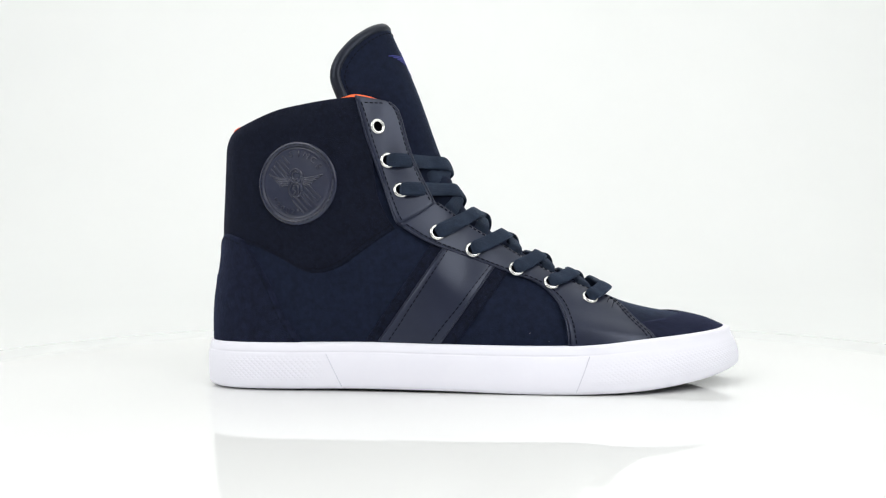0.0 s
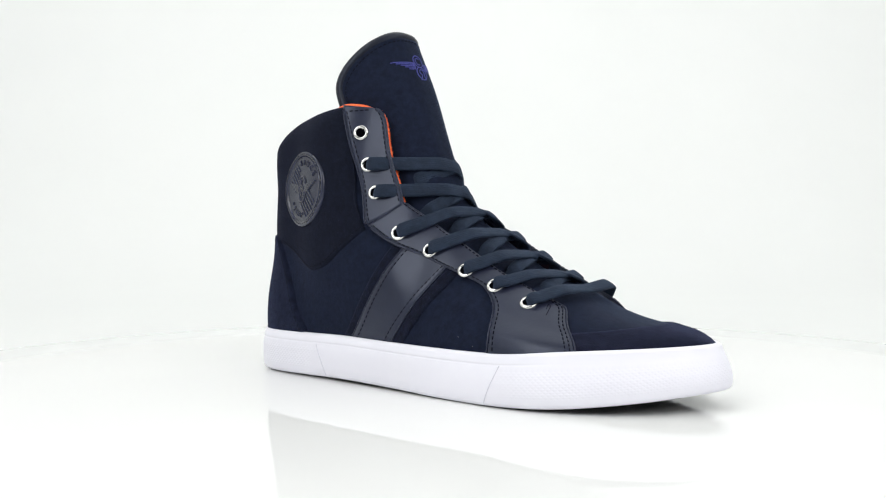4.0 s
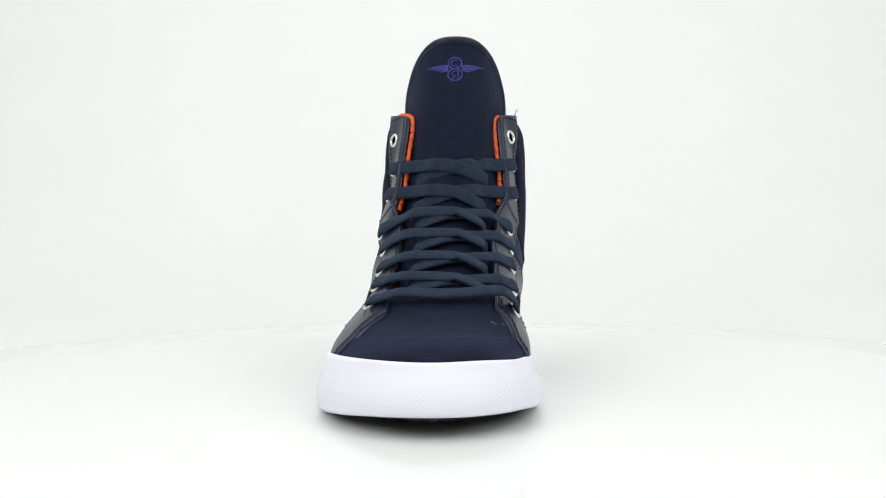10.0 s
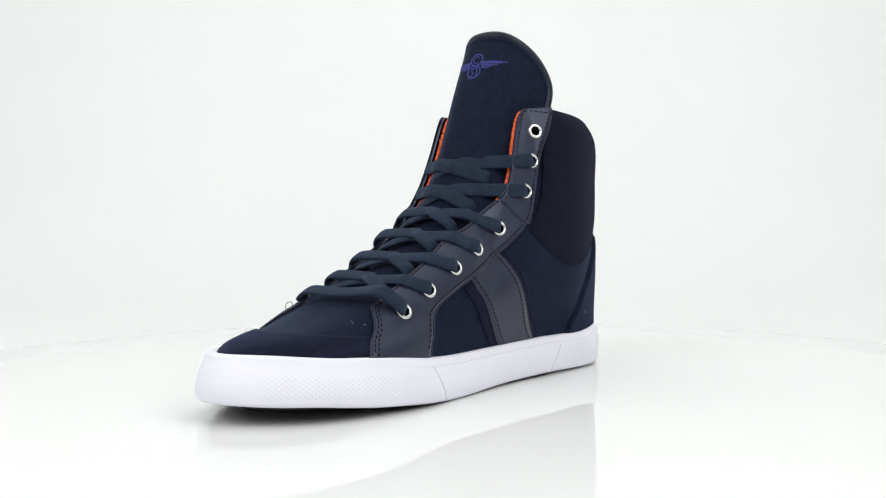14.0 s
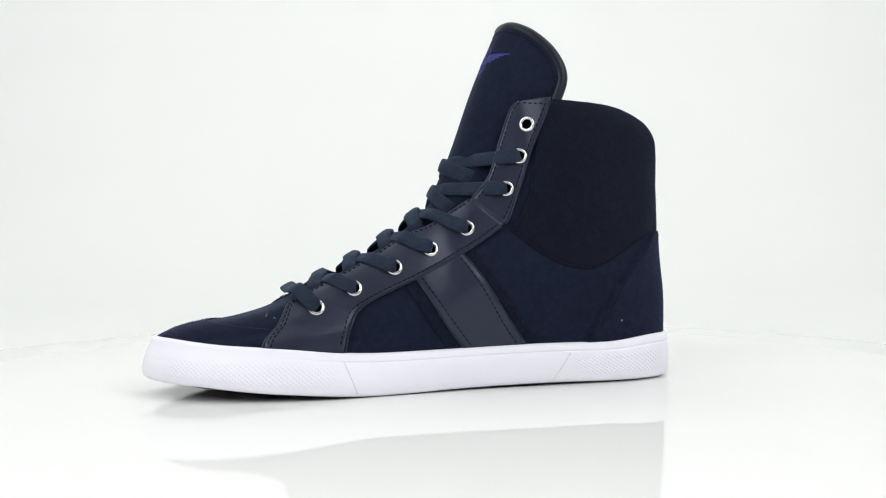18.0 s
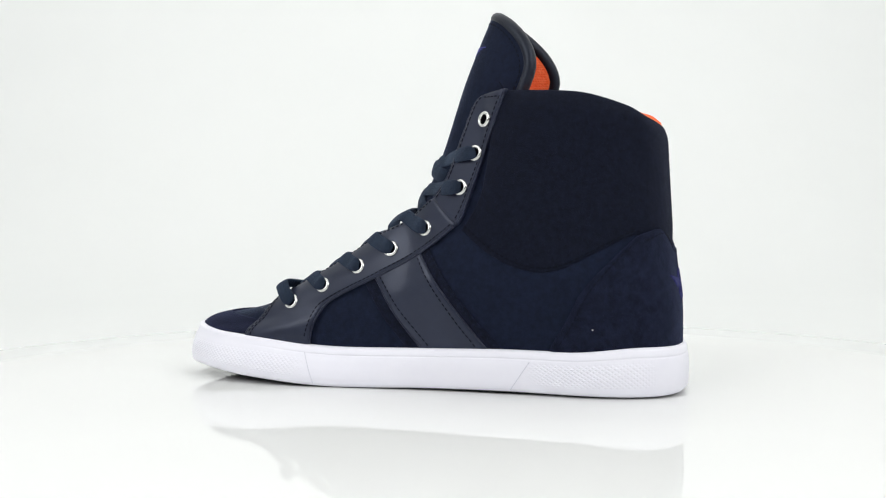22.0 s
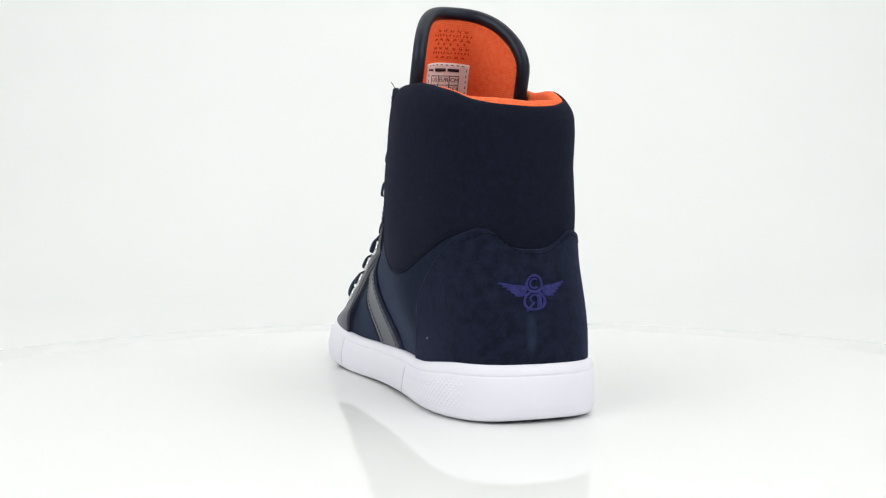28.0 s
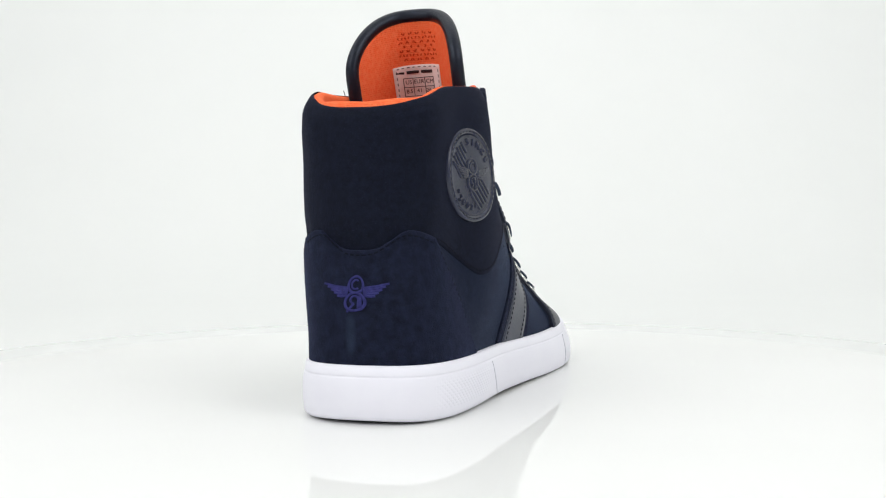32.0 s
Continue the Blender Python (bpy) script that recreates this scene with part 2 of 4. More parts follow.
def solid(P, Q):
    """A closed sheet between two arrays of points."""
    n, m = P.shape[:2]
    v, f = grid(P)
    w, g = grid(Q, flip=True)
    k = n * m
    faces = f + [tuple(i + k for i in q) for q in g]
    rim = [(i, 0) for i in range(n)] + [(n - 1, j) for j in range(1, m)] + [(i, m - 1) for i in range(n - 2, -1, -1)] + [(0, j) for j in range(m - 2, 0, -1)]
    r = [i * m + j for i, j in rim]
    for a, b in zip(r, r[1:] + r[:1]):
        faces.append((b, a, a + k, b + k))
    return v + w, faces


def tube(path, radius, sides=8, closed=False, squash=1.0, up=(0, 0, 1)):
    p = np.array(path, float)
    t = np.gradient(p, axis=0) if not closed else np.roll(p, -1, 0) - np.roll(p, 1, 0)
    t /= np.linalg.norm(t, axis=1)[:, None] + 1e-12
    s = np.cross(t, np.array(up, float))
    s /= np.linalg.norm(s, axis=1)[:, None] + 1e-12
    w = np.cross(s, t)
    r = np.broadcast_to(np.asarray(radius, float), (len(p),))[:, None]
    rings = np.stack([p + r * (s * math.cos(k) + w * math.sin(k) * squash) for k in np.linspace(0, 2 * math.pi, sides, endpoint=False)], 1)
    v, f = grid(rings, wrap_u=closed, wrap_v=True)
    if not closed:
        f += [tuple(range(sides))[::-1], tuple((len(p) - 1) * sides + k for k in range(sides))]
    return v, f


def edge_steps(n, e):
    return np.r_[0, e * 0.35, e, np.linspace(e, 1 - e, n)[1:-1], 1 - e, 1 - e * 0.35, 1]


def patch(A, B, off, thick, n=40, m=16, roll=0.0, puff=0.0):
    """A panel of the upper between two curves of (a, z), with rolled edges. Both curves run the same way."""
    A, B = np.array(A), np.array(B)
    pa, _ = skin(A[:, 0], A[:, 1])
    pb, _ = skin(B[:, 0], B[:, 1])
    long = max(np.linalg.norm(np.diff(pa, axis=0), axis=1).sum(), 0.004)
    wide_ = max(np.linalg.norm(pa - pb, axis=1).mean(), 0.002)
    us, vs = edge_steps(n, min(0.2, 0.0009 / long)), edge_steps(m, min(0.2, 0.0009 / wide_))
    k = np.linspace(0, 1, len(A))
    ga = np.stack([np.interp(us, k, A[:, j]) for j in (0, 1)], -1)
    gb = np.stack([np.interp(us, k, B[:, j]) for j in (0, 1)], -1)
    g = ga[:, None] * (1 - vs)[None, :, None] + gb[:, None] * vs[None, :, None]
    o = np.full(g.shape[:2], off)
    if roll:
        # padding swells below the rim at the sides and rolls in at the rim
        swell = puff * smooth((np.abs(g[..., 0]) - .08) / .12) * smooth((.62 - np.abs(g[..., 0])) / .1)
        o += swell * smooth((vs - .5) / .3)[None, :]
        o -= 0.0011 * (1 - smooth(vs / 0.25))[None, :]
        o -= (roll + swell) * np.clip((vs - 1 + 0.011 / wide_) / (0.011 / wide_), 0, 1)[None, :] ** 2
    for ring, drop in ((1, 0.3), (0, 1.0)):
        for sl in ((ring, slice(None)), (-1 - ring, slice(None)), (slice(None), ring), (slice(None), -1 - ring)):
            o[sl] = np.minimum(o[sl], off - drop * thick) if not roll else o[sl] - drop * thick * .5
    P, _ = skin(g[..., 0], g[..., 1], o)
    v, f = grid(P)
    c = P[len(us) // 2, len(vs) // 2]
    nrm = np.cross(P[len(us) // 2 + 1, len(vs) // 2] - c, P[len(us) // 2, len(vs) // 2 + 1] - c)
    _, want = skin(*g[len(us) // 2, len(vs) // 2])
    if np.dot(nrm, want) < 0:
        f = [q[::-1] for q in f]
    return v, f


def on_side(points, side, n=48):
    """A curve of (x, z) on one side of the upper as (a, z)."""
    c = spline(points, n)
    return np.stack([a_of(c[:, 0], c[:, 1], side), c[:, 1]], 1)


def across(lateral, medial, n=48):
    """A curve that runs from the lateral front round the heel to the medial front; both lists begin at the heel."""
    return np.vstack([on_side(lateral, -1, n)[::-1], on_side(medial, 1, n)[1:]])


def seam_path(curve, inset_by=(0, 0), off=0.001):
    p, n = skin(curve[:, 0] + inset_by[0], curve[:, 1] + inset_by[1], off)
    return p, n


def stitches(paths, step=0.0028, length=0.0021, w=0.00028, h=0.00018):
    """Short raised threads along paths of (points, normals)."""
    verts, faces = [], []
    for p, n in paths:
        s = np.r_[0, np.cumsum(np.linalg.norm(np.diff(p, axis=0), axis=1))]
        for d in np.arange(0.0012, s[-1] - length, step):
            a = np.array([np.interp(d, s, p[:, j]) for j in range(3)])
            b = np.array([np.interp(d + length, s, p[:, j]) for j in range(3)])
            m = np.array([np.interp(d, s, n[:, j]) for j in range(3)])
            t = b - a
            x = np.cross(m, t)
            x = x / (np.linalg.norm(x) + 1e-12) * w
            k = len(verts)
            lift, e = m * h, t * 0.18
            verts += [a - x - lift, a + x - lift, b + x - lift, b - x - lift, a + e - x * .6 + lift, a + e + x * .6 + lift, b - e + x * .6 + lift, b - e - x * .6 + lift]
            faces += [tuple(k + i for i in q) for q in ((4, 5, 6, 7), (0, 1, 5, 4), (1, 2, 6, 5), (2, 3, 7, 6), (3, 0, 4, 7))]
    return verts, [tuple(f) for f in faces]


def nap(mesh, mat, parent, per_mm2=1.0, length=0.0006, width=0.00011, lay=(0, 0, -1), seed=1, label="short fuzzy suede fibres, coloured paler for the light they catch"):
    """Short fibres that stand out of a suede panel."""
    rng = np.random.default_rng(seed)
    v = np.array([tuple(p) for p in mesh[0]])
    q = np.array([f for f in mesh[1] if len(f) == 4])
    a, b, c, d = (v[q[:, i]] for i in range(4))
    nrm = np.cross(c - a, d - b)
    area = np.linalg.norm(nrm, axis=1) / 2
    nrm = nrm / (2 * area[:, None] + 1e-15)
    count = int(area.sum() * 1e6 * per_mm2)
    i = rng.choice(len(q), count, p=area / area.sum())
    u, w = rng.random((2, count, 1))
    root = (a[i] * (1 - u) + b[i] * u) * (1 - w) + (d[i] * (1 - u) + c[i] * u) * w
    way = rng.normal(0, .55, (count, 3)) + np.array(lay) * .45
    way -= nrm[i] * np.sum(way * nrm[i], 1)[:, None]
    tip = root + (nrm[i] * rng.uniform(.25, .8, (count, 1)) + way) * length * rng.uniform(.5, 1.25, (count, 1))
    side = np.cross(nrm[i], way)
    side *= width / 2 / (np.linalg.norm(side, axis=1)[:, None] + 1e-12)
    root = root - nrm[i] * .00008
    P = np.stack([root - side, root + side, tip], 1).reshape(-1, 3)
    me = bpy.data.meshes.new("nap")
    me.from_pydata(P.tolist(), [], np.arange(3 * count).reshape(-1, 3).tolist())
    me.materials.append(mat)
    ob = new("nap", me)
    ob.parent = parent
    return tagged(ob, label, kind="stuff")


def letters(text, size):
    """A flat mesh of a word in the built-in font, centred on its middle."""
    data = bpy.data.curves.new("word", "FONT")
    data.body, data.size, data.align_x, data.align_y = text, size, "CENTER", "CENTER"
    data.resolution_u = 3
    ob = bpy.data.objects.new("word", data)
    me = bpy.data.meshes.new_from_object(ob)
    v = np.array([tuple(q.co) for q in me.vertices])[:, :2]
    f = [tuple(p.vertices) for p in me.polygons]
    bpy.data.objects.remove(ob)
    bpy.data.curves.remove(data)
    bpy.data.meshes.remove(me)
    return v, f


def ribbon2(path, width):
    """A flat band along a plane path."""
    p = np.array(path, float)
    t = np.gradient(p, axis=0)
    t /= np.linalg.norm(t, axis=1)[:, None] + 1e-12
    s = np.stack([-t[:, 1], t[:, 0]], 1) * np.broadcast_to(np.asarray(width, float), (len(p),))[:, None] / 2
    v = np.vstack([p + s, p - s])
    n = len(p)
    return v, [(i, i + n, i + n + 1, i + 1) for i in range(n - 1)]


def merge(meshes):
    verts, faces, k = [], [], 0
    for v, f in meshes:
        verts.append(np.asarray(v))
        faces += [tuple(i + k for i in q) for q in f]
        k += len(v)
    return np.vstack(verts), faces


def raised(flat, place, low, high):
    """A plane mesh lifted on a surface. place(u, v, off) gives the points."""
    v, f = flat
    v = np.asarray(v)
    top, bottom = place(v[:, 0], v[:, 1], high), place(v[:, 0], v[:, 1], low)
    k = len(v)
    edges = {}
    for q in f:
        for a, b in zip(q, q[1:] + q[:1]):
            edges[(a, b)] = edges.get((a, b), 0) + 1
    faces = list(f)
    for a, b in edges:
        if (b, a) not in edges:
            faces.append((b, a, a + k, b + k))
    return list(top) + list(bottom), faces


def ring2(cx, cy, r, width, start=0, end=360, n=28):
    t = np.radians(np.linspace(start, end, n))
    return ribbon2(np.stack([cx + r * np.cos(t), cy + r * np.sin(t)], 1), width)


def winged_mark(w, line):
    """Two wings of five feathers and two rings: the mark's pieces in plain shapes, w wide in all."""
    pieces = []
    for s in (-1, 1):
        out = []
        for k in range(5):
            base, tip = np.array((0.135, 0.072 - 0.027 * k)), np.array((0.50 - 0.058 * k, 0.135 - 0.044 * k))
            c = spline([base, (base + tip) / 2 + (0, -0.010), tip], 9) * (s, 1)
            out.append(ribbon2(c * w, np.linspace(1.0, 0.75, 9) * line * 1.1))
        out.append(ribbon2(np.array([(s * 0.135, 0.085), (s * 0.125, 0.01), (s * 0.14, -0.05)]) * w, line * 0.9))
        pieces.append(("wing", merge(out)))
    out = [ring2(0, 0.122 * w, 0.118 * w, line)]
    out.append(ring2(0, 0.122 * w, 0.066 * w, line * .8, 50, 310))
    pieces.append(("upper_ring", merge(out)))
    out = [ring2(0, -0.120 * w, 0.125 * w, line)]
    out.append(ring2(0.005 * w, -0.092 * w, 0.052 * w, line * .8, 0, 270))
    out.append(ribbon2(np.array([(0.057, -0.035), (0.057, -0.205)]) * w, line * .8))
    out.append(ribbon2(np.array([(0.005, -0.145), (-0.075, -0.265)]) * w, line * .8))
    pieces.append(("lower_ring", merge(out)))
    return pieces


def build_mark(w, line, place, low, high, mat, parent, label):
    for name, flat in winged_mark(w, line):
        part(name, raised(flat, place, low, high), mat, parent, label)


# ---- the setting ----
def sheet_box(name, lo, hi, mat, label, category):
    lo, hi = np.array(lo), np.array(hi)
    v = [(x, y, z) for x in (lo[0], hi[0]) for y in (lo[1], hi[1]) for z in (lo[2], hi[2])]
    f = [(0, 1, 3, 2), (4, 6, 7, 5), (0, 4, 5, 1), (2, 3, 7, 6), (0, 2, 6, 4), (1, 5, 7, 3)]
    ob = part(name, (v, f), mat, smooth_faces=False)
    return tagged(ob, label, category, kind="structure")


def build_studio():
    table = -0.006
    prof = [(-1.5, table)] + [(y, table) for y in np.linspace(-1.2, 0.75, 14)]
    prof += [(0.75 + 0.85 * math.sin(k), table + 0.85 - 0.85 * math.cos(k)) for k in np.linspace(0, math.pi / 2, 20)[1:]]
    prof += [(1.6, z) for z in np.linspace(1.0, 2.0, 6)]
    prof = np.array(prof)
    xs = np.linspace(-1.8, 1.8, 25)
    P = np.stack([np.broadcast_to(xs[:, None], (25, len(prof))), np.broadcast_to(prof[:, 0], (25, len(prof))), np.broadcast_to(prof[:, 1], (25, len(prof)))], -1)
    Q = P.copy()
    Q[..., 2] -= 0.004
    Q[..., 1] += 0.004
    tagged(part("backdrop", solid(P, Q), paper), "seamless white studio backdrop paper swept up behind the turntable", "backdrop", kind="structure")
    sheet_box("floor", (-1.95, -1.65, -0.16), (1.95, 1.75, -0.08), plaster, "plain white studio floor under the backdrop", "floor")
    sheet_box("wall_west", (-1.95, -1.65, -0.08), (-1.85, 1.75, 2.05), plaster, "plain white studio wall", "wall")
    sheet_box("wall_east", (1.85, -1.65, -0.08), (1.95, 1.75, 2.05), plaster, "plain white studio wall", "wall")
    # closes the room out of view; its grey holds down front reflections
    sheet_box("wall_south", (-1.85, -1.65, -0.08), (1.85, -1.55, 2.05), dim_plaster, "plain unseen wall added behind the camera, grey to dim the leather's reflections", "wall")
    sheet_box("wall_north", (-1.85, 1.65, -0.08), (1.85, 1.75, 2.05), plaster, "plain white studio wall behind the backdrop", "wall")
    sheet_box("ceiling", (-1.95, -1.65, 2.05), (1.95, 1.75, 2.15), plaster, "plain white studio ceiling", "ceiling")


def build_turntable():
    base = tagged(new("turntable"), "round glossy white acrylic turntable on the backdrop, turning under the shoe", "turntable")
    base.location = (0, 0, -0.006)
    R = 0.36
    prof = [(0.0, .006), (0.10, .006), (0.2, .006), (0.3, .006), (R - .0005, .006), (R, .0055), (R, .0036), (R - .0006, .0022), (R - .002, .0014), (0.2, .0014), (0.0, .0014)]

    def lathe(prof, n=720):
        k = np.linspace(0, 2 * math.pi, n, endpoint=False)
        P = np.array([[(r * math.cos(t), r * math.sin(t), z) for r, z in prof] for t in k])
        return grid(P, wrap_u=True)
    part("disc", lathe(prof), acrylic, base)
    part("foot", lathe([(0.0, .0012), (.30, .0012), (.305, .0010), (.305, .0004), (.30, .0001), (0.0, .0001)]), plaster, base, "plain white round base")
    return base


# ---- the shoe ----
LAT = dict(
    stay_front=[(-.0330, .1514), (-.0282, .1492), (-.0246, .1435), (-.0200, .1271), (-.0153, .1151), (-.0059, .0955)],
    stay_back=[(-.0472, .1535), (-.0440, .1400), (-.0403, .1267), (-.0330, .1060), (-.0266, .0885), (-.0240, .0850)],
    throat=[(-.0045, -.0238), (.0120, -.0229), (.0300, -.0229), (.0500, -.0243), (.0700, -.0253), (.0850, -.0253), (.0905, -.0267)],
    low_front=[(.0965, .0360), (.1015, .0310), (.1055, .0265), (.1085, .0190)],
    low_back=[(-.0245, .0840), (-.0083, .0760), (.0122, .0682), (.0328, .0601), (.0474, .0542), (.0568, .0457), (.0609, .0348), (.0620, .0250), (.0622, .0190)],
    collar_low=[(-.1050, .0757), (-.0913, .0706), (-.0762, .0628), (-.0673, .0608), (-.0553, .0637), (-.0404, .0739), (-.0260, .0835)],
    counter=[(-.1062, .0775), (-.0992, .0661), (-.0916, .0534), (-.0842, .0385), (-.0747, .0252), (-.0700, .0180)],
    stripe=[[(-.0045, .0800), (-.0470, .0185)], [(.0015, .0775), (-.0397, .0185)], [(.0277, .0665), (-.0075, .0185)], [(.0358, .0645), (.0005, .0185)]],
    collar_top=[(-.1045, .1416), (-.0911, .1469), (-.0788, .1494), (-.0522, .1529), (-.0440, .1535)],
    eyelets=[(-.0353, .1373), (-.0301, .1194), (-.0231, .1037), (-.0042, .0815), (.0143, .0723), (.0369, .0622), (.0550, .0549), (.0750, .0472)])
MED = dict(
    stay_front=[(-.0345, .1514), (-.0298, .1494), (-.0265, .1445), (-.0208, .1295), (-.0136, .1102), (-.0047, .0985)],
    stay_back=[(-.0465, .1530), (-.0420, .1400), (-.0366, .1259), (-.0289, .1054), (-.0227, .0890), (-.0195, .0848)],
    throat=[(-.0040, .0278), (.0120, .0265), (.0300, .0252), (.0500, .0247), (.0700, .0242), (.0850, .0239), (.0905, .0246)],
    low_front=[(.0965, .0355), (.1005, .0310), (.1045, .0265), (.1070, .0190)],
    low_back=[(-.0200, .0836), (.0001, .0712), (.0233, .0596), (.0468, .0489), (.0570, .0419), (.0627, .0322), (.0647, .0240), (.0650, .0190)],
    collar_low=[(-.1085, .0794), (-.0883, .0700), (-.0734, .0628), (-.0615, .0614), (-.0481, .0645), (-.0345, .0719), (-.0215, .0825)],
    counter=[(-.1080, .0785), (-.0950, .0655), (-.0831, .0523), (-.0746, .0373), (-.0662, .0240), (-.0630, .0180)],
    stripe=[[(.0005, .0790), (-.0235, .0435), (-.0450, .0185)], [(.0055, .0760), (-.0175, .0430), (-.0360, .0185)], [(.0310, .0637), (.0140, .0370), (.0000, .0185)], [(.0380, .0610), (.0215, .0360), (.0085, .0185)]],
    collar_top=[(-.1045, .1430), (-.0858, .1489), (-.0700, .1508), (-.0589, .1516), (-.0440, .1530)],
    eyelets=[(-.0336, .1385), (-.0286, .1215), (-.0208, .1043), (-.0003, .0837), (.0192, .0731), (.0383, .0638), (.0592, .0536), (.0783, .0445)])
HEEL_TOP = 0.1351
TONGUE = spline([(.086, .0475), (.068, .0560), (.05, .0655), (.028, .0800), (.011, .0945), (.0025, .112), (-.0040, .1273), (-.0152, .1592), (-.0235, .1790), (-.0325, .1990)], 300)
TONGUE_S = np.r_[0, np.cumsum(np.linalg.norm(np.diff(TONGUE, axis=0), axis=1))]
TONGUE_T = np.gradient(TONGUE, TONGUE_S, axis=0)


def tongue_at(u, s, off=0.0):
    """Points of the tongue's face. u: -1 to 1 across, s: metres along its middle, off: out from the face."""
    u, s = np.broadcast_arrays(np.asarray(u, float), np.asarray(s, float))
    x, z = np.interp(s, TONGUE_S, TONGUE[:, 0]), np.interp(s, TONGUE_S, TONGUE[:, 1])
    tx, tz = np.interp(s, TONGUE_S, TONGUE_T[:, 0]), np.interp(s, TONGUE_S, TONGUE_T[:, 1])
    nx, nz = tz, -tx
    k = s / TONGUE_S[-1]
    sweep = 0.011 + (0.0254 + 0.0016 * (u < 0)) * smooth((k - 0.25) / 0.5)
    half = 0.027 + 0.0034 * smooth((k - 0.3) / 0.5)
    d = -sweep * np.abs(u) ** 2.7
    # the normal leans to the side where the face sweeps back
    slope = 2.7 * sweep * np.abs(u) ** 1.7 * np.sign(u) / half
    ln = np.sqrt(1 + slope ** 2)
    return np.stack([x + .0008 + nx * (d + off / ln), 0.0042 + 0.0018 * smooth((k - .5) / .4) + half * u + off * slope / ln, z + nz * (d + off / ln)], -1)


def tongue_end(u):
    """How far the tongue reaches, across its width."""
    base = 0.1745 + 0.0020 * smooth(-np.asarray(u) * 1.3)
    zt = base + (0.1960 - base) * np.sqrt(np.clip(1 - np.abs(u) ** 4.8, 0, 1))
    return np.interp(zt, TONGUE[:, 1], TONGUE_S)


def collar_rim(n=60):
    """The collar's top edge from the lateral front round the heel to the medial front, as (a, z)."""
    heel = [(-.1199, HEEL_TOP), (-.1180, .1361), (-.1125, .1386)]
    return across(heel + LAT["collar_top"], heel + MED["collar_top"], n)


def build_sole(shoe):
    zt = spline([(-.14, .0246), (-.08, .0248), (-.04, .0250), (0, .0243), (.06, .0238), (.10, .0266), (.13, .0284), (.17, .0300)], 120)
    zb = spline([(-.14, .0026), (-.118, .0005), (-.05, .0010), (0, .0006), (.03, .0), (.065, .0), (.10, .0016), (.131, .0050), (.15, .0076), (.17, .0102)], 120)

    def inner_side(x, y):
        return smooth((y - mid(x) + .006) / .012)

    # the medial side is lower at its lip and rolls up earlier towards the toe
    def top(x, y):
        return np.interp(x, zt[:, 0], zt[:, 1]) - (.0030 - .0016 * smooth((x - .04) / .05)) * inner_side(x, y) * smooth((x + .115) / .04) * smooth((.156 - x) / .035)

    def bottom(x, y):
        z = np.interp(x, zb[:, 0], zb[:, 1])
        return z + .0019 * inner_side(x, y) * smooth((x - .045) / .055) * smooth((.160 - x) / .03)
    C = PLAN[::3]
    t = np.roll(C, -1, 0) - np.roll(C, 1, 0)
    t /= np.linalg.norm(t, axis=1)[:, None]
    out = np.stack([t[:, 1], -t[:, 0]], 1)
    if np.dot(out[0], (-1, 0)) < 0:
        out = -out
    lo, hi = bottom(C[:, 0], C[:, 1]), top(C[:, 0], C[:, 1])
    # from the tread's edge up the wall, a fine groove under the lip, over the lip and in
    prof = [(-.020, 0.0, .0016), (-.008, 0.0, .0004), (-.0034, 0, .0), (-.0017, 0, .0002), (-.0007, 0, .0010), (-.0002, 0.09, 0), (.0001, .25, 0), (.0003, .45, 0), (.0002, .62, 0), (-.0002, .765, 0),
            (-.00035, .785, 0), (-.00075, .80, 0), (-.00050, .815, 0), (-.0005, .835, 0), (-.0009, .93, 0), (-.0014, .975, 0), (-.0024, 1.0, 0), (-.0040, 1.0, .0001), (-.0062, .97, 0)]
    rings = []
    for o, h, dz in prof:
        # the groove runs out towards the toe
        fade = smooth((C[:, 0] - .05) / .06) if .7 < h < .95 else 0.0
        p = C + out * (o * (1 - fade) + (.0002 - .0016 * (h - .62) / .355) * fade - lean_in(C[:, 0]) * smooth(h * 1.25 - .2))[:, None]
        rings.append(np.stack([p[:, 0], p[:, 1], lo + (hi - lo) * h + dz], 1))
    P = np.stack(rings, 1)
    v, f = grid(P, wrap_u=True)
    n, m = P.shape[:2]
    v.append(np.array([0.01, 0, .004]))
    f += [(len(v) - 1, ((i + 1) % n) * m, i * m) for i in range(n)]
    sole = part("sole", (v, f), rubber, shoe, "white rubber cupsole with a fine groove below its lip")
    # tread: a slab set in from the wall that touches the table
    edge_in = (.0052 - .0038 * smooth((C[:, 0] + .07) / .03) * smooth((.10 - C[:, 0]) / .03))[:, None]
    q = [np.stack([(C - out * d)[:, 0], (C - out * d)[:, 1], np.maximum(bottom(C[:, 0], C[:, 1]) * k, 0) + dz], 1) for d, k, dz in ((edge_in, 1, .0008), (edge_in + .0006, 1, -.0002), (.010, .85, -.0002), (.022, .4, -.0001))]
    P = np.stack(q, 1)
    P[..., 2] = np.maximum(P[..., 2], -.0002)
    v, f = grid(P, wrap_u=True)
    v.append(np.array([0.01, 0, .0002]))
    f += [(len(v) - 1, ((i + 1) % P.shape[0]) * 4 + 3, i * 4 + 3) for i in range(P.shape[0])]
    part("tread", (v, f), tread, sole, "dark ribbed underside of the sole")

    def wall(s, h, off):
        """s: metres along the sole's edge from the heel, lateral side positive."""
        k = (s / PLAN_STEP) % len(PLAN)
        i = np.floor(k).astype(int)
        w = (k - i)[..., None]
        p = PLAN[i % len(PLAN)] * (1 - w) + PLAN[(i + 1) % len(PLAN)] * w
        d = PLAN[(i + 6) % len(PLAN)] - PLAN[(i - 6) % len(PLAN)]
